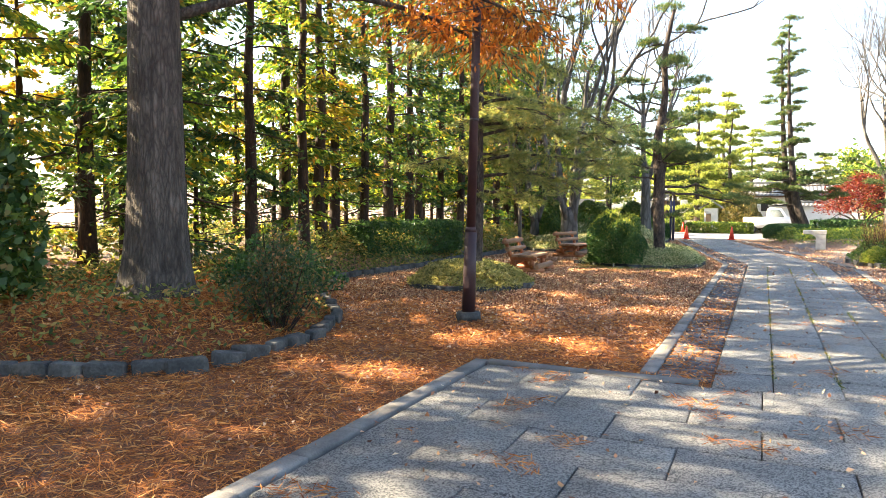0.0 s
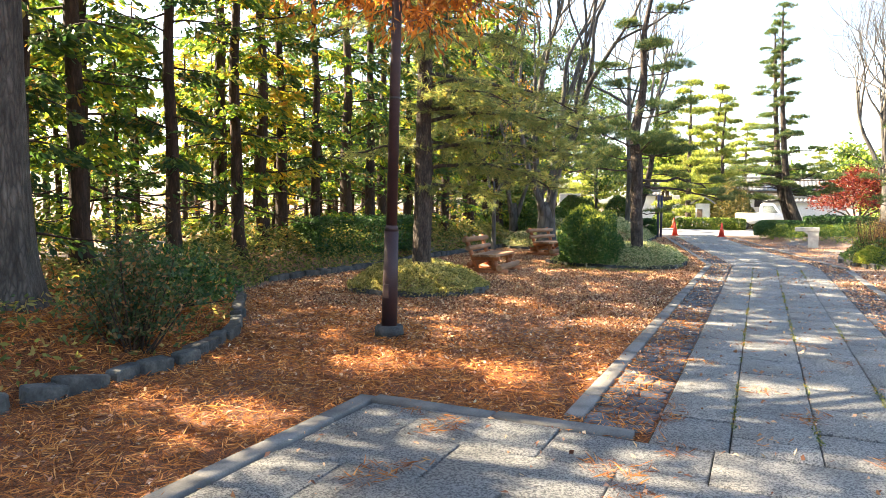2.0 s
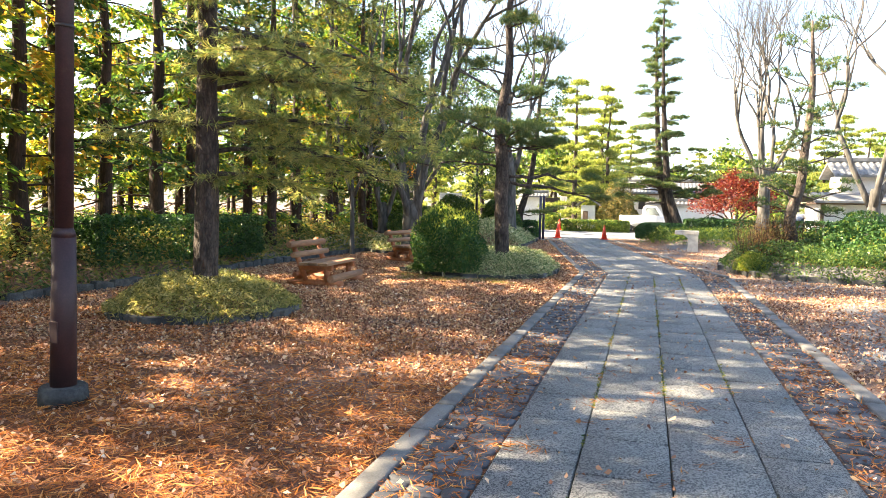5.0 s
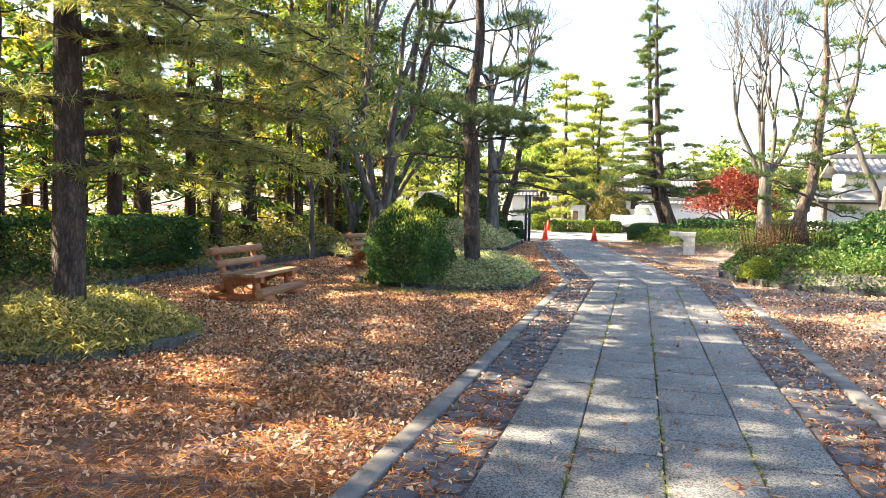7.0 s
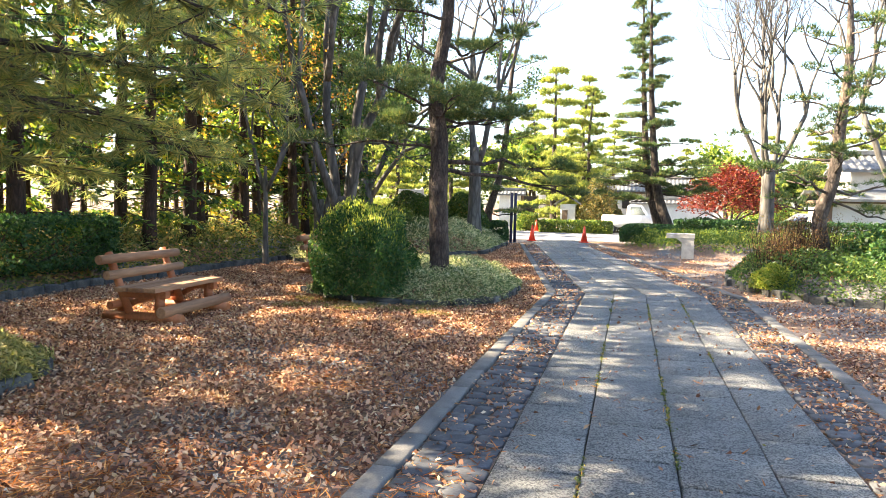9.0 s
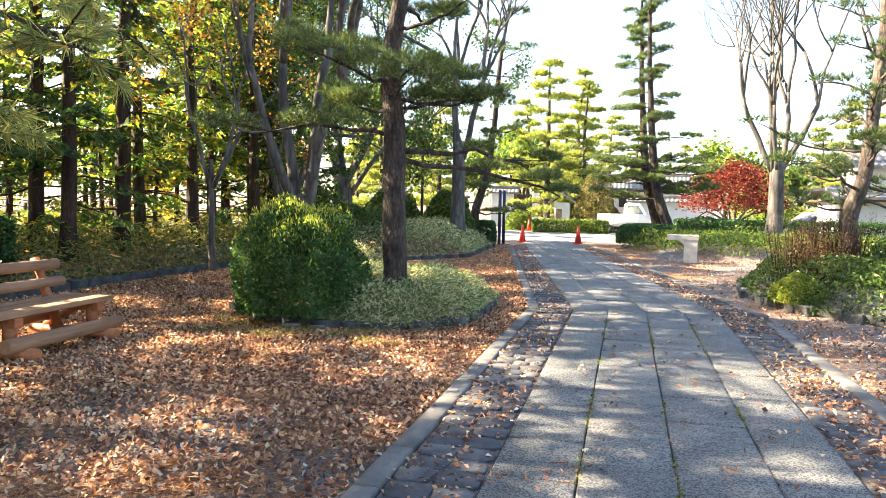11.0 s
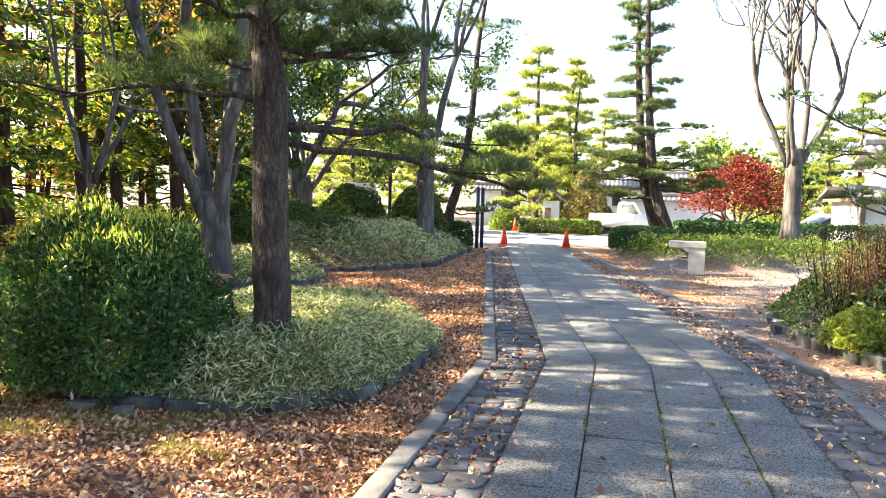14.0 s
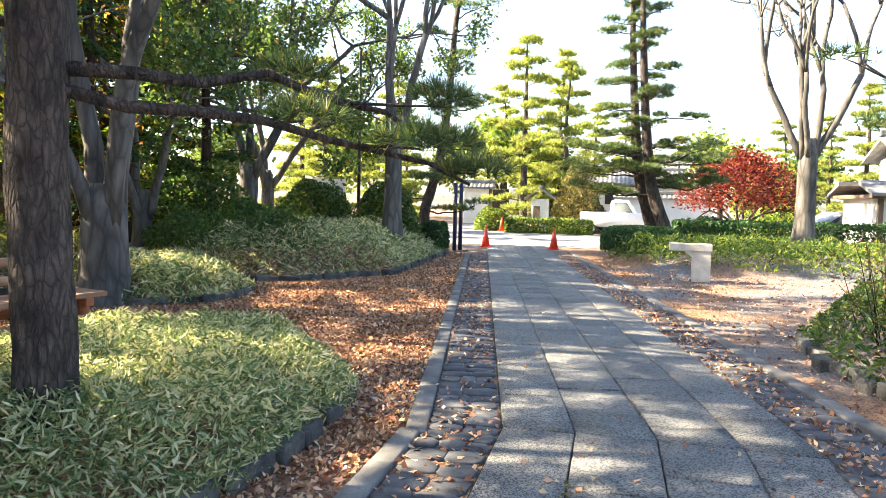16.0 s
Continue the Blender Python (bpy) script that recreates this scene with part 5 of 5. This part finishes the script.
# ---- parked vehicles ----
def vehicle(name, label, at, turn, profile, glass, width, paint, wheels, lights):
    t = thing(name, label, "car", at, "", turn)
    bm = prism_bm(profile, width)
    bmesh.ops.bevel(bm, geom=bm.edges[:], offset=0.035, segments=2, affect="EDGES")
    for f in bm.faces:
        f.smooth = True
    part("body", bm, paint, t)
    for poly in glass:
        for s in (-1, 1):
            bm = prism_bm(poly, 0.02)
            bm.transform(Matrix.Translation((0, s * (width / 2 + 0.004), 0)))
            part("window", bm, M_glass, t, "dark tinted side window")
    for x in wheels:
        for s in (-1, 1):
            turn_m = Matrix.Rotation(radians(90), 4, "X")
            wh = part("wheel", cyl_bm(0.28, 0.28, 0.16, (x, s * (width / 2 - 0.06) + 0.08, 0.28), 24, 0.03, turn_m), M_rubber, t)
            part("rim", cyl_bm(0.17, 0.15, 0.18, (x, s * (width / 2 - 0.06) + 0.09, 0.28), 18, 0.01, turn_m), M_car_grey, wh)
    for x, z, m in lights:
        for s in (-1, 1):
            part("lamp", box_bm((0.06, 0.24, 0.14), (x, s * (width / 2 - 0.2), z), 0.02), m, t)
    return t


vehicle("small_truck", "small white light truck parked beyond the hedge", (1.35, 46.6, 0.01), 0, [(-1.65, 0.42), (-1.65, 1.12), (-0.18, 1.12), (-0.14, 1.70), (0.0, 1.78), (0.72, 1.76), (1.12, 1.16), (1.60, 1.0), (1.66, 0.36)], [[(-0.02, 1.14), (0.02, 1.64), (0.62, 1.64), (0.94, 1.14)]], 1.46, M_car_white, (-1.05, 1.05), [(1.64, 0.7, M_plaster), (-1.66, 0.7, M_cone)])
vehicle("silver_car", "silver car parked beside a white house", (10.3, 39.3, 0.01), 8, [(-2.0, 0.3), (-2.0, 0.95), (-1.5, 1.05), (-0.9, 1.45), (0.5, 1.47), (1.2, 1.02), (1.95, 0.85), (2.0, 0.3)], [[(-1.3, 1.06), (-0.85, 1.38), (-0.15, 1.40), (-0.15, 1.06)], [(-0.07, 1.06), (-0.07, 1.40), (0.45, 1.40), (1.0, 1.06)]], 1.66, M_car_grey, (-1.25, 1.25), [(1.97, 0.68, M_plaster), (-1.98, 0.75, M_cone)])

# power lines over the far road
for z in (4.3, 5.0):
    b = Buf()
    tube(b, curve_pts((-30, 62, z + 1.2), (12, 58, z), 16, 0.5), np.full(16, 0.02), 4)
    tagged(ob_from("cable", b.mesh("cable", M_black)), "thin dark overhead cable beyond the road", "cable", "overhead cables")


# ---- fallen leaves and needles ----
def litter(name, x0, x1, y0, y1, n, length, width, mat, label, keep, flat=0.85, lift=0.02, curl=0.0):
    q = rng.uniform((x0, y0), (x1, y1), (n, 2))
    q = q[rng.random(n) < keep(q[:, 0], q[:, 1])]
    u = q[:, 0] - np.where(q[:, 1] > BEND, (q[:, 1] - BEND) * SLOPE, 0)
    kerb = ((u > -0.02) & (u < 0.16) & (q[:, 1] > -0.2)) | ((u > 3.16) & (u < 3.34))
    q = q[~kerb | (rng.random(len(q)) < 0.08)]
    on_path = ((q[:, 0] > 0.65) & (q[:, 0] < 2.65) & (q[:, 1] < BEND)) | ((q[:, 0] > -1.42) & (q[:, 0] < 2.65) & (q[:, 1] < -0.55))
    z = height(q[:, 0], q[:, 1]) + np.where(on_path, 0.042, rng.uniform(0.002, lift, len(q)))
    b = Buf()
    leaves(b, np.column_stack([q, z]), length, width, flat=flat, curl=curl)
    return tagged(ob_from(name, b.mesh(name, mat)), label, "leaf litter", kind="stuff")


def clump(x, y, s, seed):
    return np.array([noise.noise(Vector((a * s, b * s, seed))) for a, b in zip(x, y)]) * 0.5 + 0.5


def path_share(x, y):
    """0 on the slabs, 1 beside them."""
    shift = np.where(y > BEND, (y - BEND) * SLOPE, 0)
    u = x - shift
    on = (u > 0.62) & (u < 2.68) | ((x > -1.45) & (x < 2.66) & (y < -0.55))
    return np.where(on, 0.0, 1.0)


def leaf_keep(x, y):
    k = np.clip((clump(x, y, 0.8, 2.0) - 0.2) * 2.8, 0.25, 1) * np.clip((y + 1) / 6, 0.10, 1)
    k = np.where(x > 3.3 + np.where(y > BEND, (y - BEND) * SLOPE, 0), k * 0.16, k)
    u = x - np.where(y > BEND, (y - BEND) * SLOPE, 0)
    k = np.where((u > 0.17) & (u < 0.64), k * 0.6, k)
    return np.where(path_share(x, y) > 0, k, 0.02)


def strand_keep(x, y):
    k = np.clip((7.0 - y) / 5 + (clump(x, y, 0.7, 5.0) - 0.5) * 1.6, 0.02, 1)
    edge = np.clip((clump(x, y, 2.2, 9.0) - 0.62) * 4, 0, 0.5) * np.clip((6 - y) / 6, 0.15, 1)
    return np.where(path_share(x, y) > 0, k, edge)


def drift_keep(x, y):
    """Thick drifts of leaves round the benches and the island, thin on the open gravel."""
    k = np.clip((clump(x, y, 0.55, 4.0) - 0.30) * 3.0, 0.30, 1) * np.clip((y - 2.5) / 6, 0.0, 1)
    inside = np.maximum(inside_depth(BED_ISLE, x, y), np.maximum(inside_depth(BED_TREE, x, y), inside_depth(BED_OVAL, x, y)))
    u = x - np.where(y > BEND, (y - BEND) * SLOPE, 0)
    return np.where((inside > -0.02) | (u > -0.02), 0.0, np.where(y > 9, np.maximum(k, 0.8), k))


litter("fallen_leaves", -7.4, 3.6, -3.5, 12, 120000, 0.044, 0.024, M_fallen, "brown fallen leaves scattered over gravel", leaf_keep, 0.7, 0.03, 0.018)
litter("fallen_leaves_far", -7.2, 6.5, 9, 30, 150000, 0.052, 0.029, M_fallen, "drift of brown fallen leaves round the beds", leaf_keep, 0.7, 0.03, 0.02)
litter("leaf_scatter", 3.33, 8.5, -3, 14.2, 52000, 0.046, 0.026, M_fallen, "brown leaves scattered over open gravel", lambda x, y: np.clip((clump(x, y, 0.7, 31.0) - 0.3) * 3, 0.15, 1) * np.clip((9.5 - x) / 5, 0, 1), 0.7, 0.03, 0.02)
litter("leaf_drift", -7.0, 0.0, 3, 24, 185000, 0.047, 0.025, M_fallen, "thick drift of curled red-brown leaves round benches", drift_keep, 0.6, 0.035, 0.022)
litter("fallen_needles", -7.0, 3.3, -8, 9, 240000, 0.11, 0.008, M_strand, "carpet of rusty fallen redwood needles", strand_keep, 0.8, 0.035)
litter("mound_needles", -9, -3.7, -4.6, 4.5, 46000, 0.11, 0.010, M_strand, "rusty fallen needles over a planted mound", lambda x, y: np.where(inside_depth(BED_WOOD, x, y) > 0, 1.0, 0.0), 0.6, 0.05)


# ---- edging stones ----
def rock_mesh(k):
    """A roughly squared block, its edges worn."""
    bm = bmesh.new()
    bmesh.ops.create_cube(bm, size=1.0)
    bmesh.ops.bevel(bm, geom=bm.edges[:], offset=0.13, segments=2, affect="EDGES", profile=0.55)
    for v in bm.verts:
        p = v.co.copy()
        v.co = p * (1 + 0.13 * noise.noise(p * 1.9 + Vector((k * 7, 0, 0))))
        v.co.x += 0.12 * p.z * noise.noise(Vector((k * 3.1, p.y, 0)))
    me = bpy.data.meshes.new("edging_stone")
    bm.to_mesh(me)
    bm.free()
    me.materials.append(M_rock)
    return me


ROCKS = [rock_mesh(k) for k in range(6)]


def edging(line, step, size, label, group, closed=False):
    pts = line + [line[0]] if closed else line
    carry = 0.0
    for (ax, ay), (bx, by) in zip(pts[:-1], pts[1:]):
        ln = math.hypot(bx - ax, by - ay)
        d = carry
        while d < ln:
            u = d / ln
            k = rng.uniform(0.8, 1.2)
            ob = new("edging_stone", ROCKS[int(rng.integers(6))])
            ang = math.degrees(math.atan2(by - ay, bx - ax))
            ob.matrix_world = pose(ax + (bx - ax) * u + rng.normal() * 0.02, ay + (by - ay) * u + rng.normal() * 0.02, size * 0.12, rng.normal() * 4, rng.normal() * 3, ang + rng.normal() * 5) @ Matrix.Diagonal((step * 0.97 * k, size * 0.62, size * rng.uniform(0.80, 1.0), 1))
            tagged(ob, label, "edging stone", group)
            d += step * k
        carry = d - ln


edging(BED_WOOD[1:11], 0.36, 0.235, "dark grey rough stone edging a needle-strewn mound", "stones edging the mound")
edging(BED_WOOD[11:19], 0.38, 0.24, "low dark stone edging the wood", "stones edging the wood")
edging(BED_OVAL, 0.34, 0.20, "dark grey stone round an oval bed", "stones round the oval bed", True)
edging(BED_ISLE, 0.40, 0.21, "dark grey stone round the pine island", "stones round the island", True)
edging(BED_TREE, 0.40, 0.22, "dark grey stone round a tree bed", "stones round the tree bed", True)
edging(BED_RIGHT[0:6], 0.36, 0.24, "brownish rough stone edging a grassy bed", "stones edging the grassy bed")
edging(BED_WOOD[18:22], 0.42, 0.24, "brown stone edging the bamboo grass bank", "stones edging the bank")


pale = [rock_mesh(k + 11) for k in range(2)]
for me, x, y, s in ((pale[0], -2.42, 11.66, 0.20), (pale[1], -2.08, 11.66, 0.15)):
    me.materials.clear()
    me.materials.append(M_conc)
    ob = new("edging_stone", me)
    ob.matrix_world = pose(x, y, 0.03, 0, 0, 20) @ Matrix.Diagonal((s, s * 0.7, s * 0.5, 1))
    tagged(ob, "pale rounded stone at the island's foot", "edging stone", "pale stones by the island")
stake = thing("marker_stake", "thin white marker stake stuck in leaf litter", "stake", (-2.55, 11.72, 0.0))
part("shaft", cyl_bm(0.012, 0.010, 0.17, (0, 0, -0.03), 10, 0.002, Matrix.Rotation(radians(-9), 4, "Y")), M_plaster, stake)


# ---- kerb stones, strip stones and slabs: the pieces of the paving ----
def slab_mesh(w, l, h, mat, name, chamfer=0.007):
    b = Buf()
    a, c = w / 2, l / 2
    v = []
    for z, k in ((-0.02, 0), (h - chamfer, 0), (h, chamfer)):
        v += [(-a + k, -c + k, z), (a - k, -c + k, z), (a - k, c - k, z), (-a + k, c - k, z)]
    q = [(8, 9, 10, 11)]
    for r in (0, 4):
        for i in range(4):
            q.append((r + i, r + (i + 1) % 4, r + 4 + (i + 1) % 4, r + 4 + i))
    b.add(v, quads=q)
    return b.mesh(name, mat)


def lay(me, x, y, z, turn, parent, name, wob=0.25):
    ob = new(name, me)
    ob.parent = parent
    ob.matrix_world = pose(x, y, z, rng.normal() * wob, rng.normal() * wob, turn + rng.normal() * 0.15)
    return ob


COLS = [0.65, 1.135, 1.66, 2.185, 2.65]
PITCH = 0.655
slab_me = [slab_mesh(COLS[i + 1] - COLS[i] - 0.010, PITCH - 0.011, 0.034, M_slab, "slab") for i in range(4)]
short_me = {}
for i in range(4):
    cx = (COLS[i] + COLS[i + 1]) / 2
    y = -0.55 + (0.33 if i % 2 else 0.0)
    if i % 2:
        lay(slab_mesh(COLS[i + 1] - COLS[i] - 0.009, 0.33 - 0.012, 0.034, M_slab, "slab"), cx, -0.55 + 0.165, rng.normal() * 0.0025, 0, path, "slab")
    while y + PITCH < BEND + 0.001:
        lay(slab_me[i], cx, y + PITCH / 2, rng.normal() * 0.0025, 0, path, "slab")
        y += PITCH
    rest = BEND - y
    if rest > 0.08:
        lay(slab_mesh(COLS[i + 1] - COLS[i] - 0.009, rest - 0.012, 0.034, M_slab, "slab"), cx, y + rest / 2, rng.normal() * 0.002, 0, path, "slab")
    y = BEND + 0.02 + (0.36 if i % 2 else 0.1)
    wedge = [(COLS[i] + 0.007, BEND + 0.006), (COLS[i + 1] - 0.007, BEND + 0.006), along(COLS[i + 1] - 0.007, y - 0.006)[:2], along(COLS[i] + 0.007, y - 0.006)[:2]]
    b = Buf()
    b.add([(a, c, z) for z in (-0.02, 0.034) for a, c in wedge], quads=[(4, 5, 6, 7)] + [(k, (k + 1) % 4, 4 + (k + 1) % 4, 4 + k) for k in range(4)])
    ob_from("slab", b.mesh("slab", M_slab), path)
    while y < 34:
        ax, ay, turn = along(cx, y + PITCH / 2)
        lay(slab_me[i], ax, ay, rng.normal() * 0.0025, turn, path, "slab")
        y += PITCH
wide = slab_mesh(0.98 - 0.009, 0.58 - 0.008, 0.034, M_slab, "slab")
r = 0
y = -0.56
while y > -9.6:
    x = -1.40 + (0.0 if r % 2 else -0.49)
    while x < 2.64:
        a, b2 = max(x, -1.40), min(x + 0.98, 2.64)
        if b2 - a > 0.12:
            me = wide if b2 - a > 0.97 else short_me.setdefault(round(b2 - a, 2), slab_mesh(b2 - a - 0.009, 0.58 - 0.008, 0.034, M_slab, "slab"))
            lay(me, (a + b2) / 2, y - 0.29, rng.normal() * 0.0025, 0, plaza, "slab")
        x += 0.98
    y -= 0.58
    r += 1


def kerb_run(name, x0, w, y0, y1, step, label):
    bm = bmesh.new()
    prev = None
    for y in ([y0, BEND, BEND + 0.01, y1] if y0 < BEND < y1 else [y0, y1]):
        a, b2 = along(x0 + 0.01, y), along(x0 + w - 0.01, y)
        cur = (bm.verts.new((a[0], a[1], 0.006)), bm.verts.new((b2[0], b2[1], 0.006)))
        if prev:
            bm.faces.new((prev[0], prev[1], cur[1], cur[0]))
        prev = cur
    root = tagged(part(name, bm, M_joint, None), label, "kerb", kind="structure")
    me = slab_mesh(w, step - 0.008, 0.036, M_kerb, "kerb_stone", 0.01)
    y = y0
    while y + step <= y1:
        if abs(y + step / 2 - BEND) < step * 0.6:
            y += 0.05
        ax, ay, turn = along(x0 + w / 2, y + step / 2)
        lay(me, ax, ay, rng.normal() * 0.003, turn, root, "kerb_stone", 0.3)
        y += step
    return root


kerb_run("kerb_left", 0.0, 0.145, -0.2, 31.0, 0.6, "low grey concrete kerb between gravel and path")
kerb_run("kerb_right", 3.175, 0.145, -8.0, 32.0, 0.6, "low grey concrete kerb beyond the leaf strip")
part_me = [slab_mesh(0.98, 0.145, 0.05, M_kerb, "kerb_stone", 0.012), slab_mesh(0.145, 0.6, 0.05, M_kerb, "kerb_stone", 0.012)]
bm = bmesh.new()
bm.faces.new([bm.verts.new(p) for p in ((-1.56, -9.8, 0.006), (-1.43, -9.8, 0.006), (-1.43, -0.45, 0.006), (-1.56, -0.45, 0.006))])
rim = tagged(part("kerb_plaza", bm, M_joint, None), "pale concrete kerb round the slab paving", "kerb", kind="structure")
for k in range(15):
    lay(part_me[1], -1.495, -0.75 - k * 0.605, 0.0, 0, rim, "kerb_stone", 0.3)
for k in range(2):
    lay(part_me[0], -0.94 + k * 0.99, -0.47 + k * 0.005, 0.0, 0, rim, "kerb_stone", 0.3)


def flag(bounds, z):
    """One flat irregular stone within its bounds, its corners broken off, its top a little worn."""
    x0, x1, y0, y1 = bounds
    g = 0.007
    j = rng.uniform(-0.011, 0.011, (8, 2))
    cx, cy = (x1 - x0) * 0.22, (y1 - y0) * 0.22
    ring = np.array([(x0 + cx, y0 + g), (x1 - cx, y0 + g), (x1 - g, y0 + cy), (x1 - g, y1 - cy), (x1 - cx, y1 - g), (x0 + cx, y1 - g), (x0 + g, y1 - cy), (x0 + g, y0 + cy)]) + j
    mid = ring.mean(0)
    top = mid + (ring - mid) * 0.93
    turned = lambda p: np.array([along(a, b)[:2] for a, b in p])
    v = np.concatenate([np.column_stack([turned(p), np.full(8, h)]) for p, h in ((ring, -0.01), (ring, z - 0.006), (top, z))] + [[(*turned([mid])[0], z + 0.002)]])
    q = [(s + i, s + (i + 1) % 8, s + 8 + (i + 1) % 8, s + 8 + i) for s in (0, 8) for i in range(8)]
    return v, [(16 + i, 16 + (i + 1) % 8, 24) for i in range(8)], q


for name, x0, x1 in (("stone_strip_left", 0.155, 0.64), ("stone_strip_right", 2.665, 3.165)):
    bm = bmesh.new()
    prev = None
    for y in (-0.4, BEND, BEND + 0.01, 30.5):
        a, b2 = along(x0, y), along(x1, y)
        cur = (bm.verts.new((a[0], a[1], 0.005)), bm.verts.new((b2[0], b2[1], 0.005)))
        if prev:
            bm.faces.new((prev[0], prev[1], cur[1], cur[0]))
        prev = cur
    root = tagged(part(name, bm, M_ground, None), "strip of flat dark grey stones with leaves between", "stone strip", kind="structure")
    y, rest = -0.35, Buf()
    while y < 30:
        step = rng.uniform(0.15, 0.23)
        n = int(rng.choice([2, 2, 3]))
        cuts = [x0] + sorted(x0 + (x1 - x0) * (k + rng.uniform(-0.18, 0.18)) / n for k in range(1, n)) + [x1]
        for a, b2 in zip(cuts[:-1], cuts[1:]):
            v, t, q = flag((a, b2, y, y + step), rng.uniform(0.016, 0.028))
            buf = Buf() if y < 21 else rest
            buf.add(v, tris=t, quads=q)
            if y < 21:
                ob_from("strip_stone", buf.mesh("strip_stone", M_flag), root)
        y += step
    ob_from("far_stones", rest.mesh("far_stones", M_flag), root)["kind"] = "stuff"

# moss and small weeds in the joints of the path, dry grass at the island's foot
b = Buf()
n = 4200
q = np.column_stack([rng.choice(COLS[1:4], n) + rng.normal(size=n) * 0.012, rng.uniform(-0.5, 14, n), rng.uniform(0.026, 0.05, n)])
q = q[clump(q[:, 0] * 3, q[:, 1], 1.3, 12.0) > 0.56]
leaves(b, q, 0.026, 0.012)
tagged(ob_from("joint_weeds", b.mesh("joint_weeds", M_leaf_cover)), "small yellow-green weeds and moss in slab joints", "weeds", kind="stuff")
b = Buf()
q = np.column_stack([rng.uniform(-3.6, -0.9, 1500), rng.uniform(11.0, 11.95, 1500), np.full(1500, 0.02)])
q = q[(inside_depth(BED_ISLE, q[:, 0], q[:, 1]) < -0.06) & (clump(q[:, 0], q[:, 1], 2.4, 21.0) > 0.5)]
needles(b, q, np.repeat([[0.0, 0.0, 0.8]], len(q), 0), 5, 0.085, 0.005, 0.6)
tagged(ob_from("grass_tufts", b.mesh("grass_tufts", M_leaf_cover)), "thin dry grass tufts at the island's foot", "grass", kind="stuff")
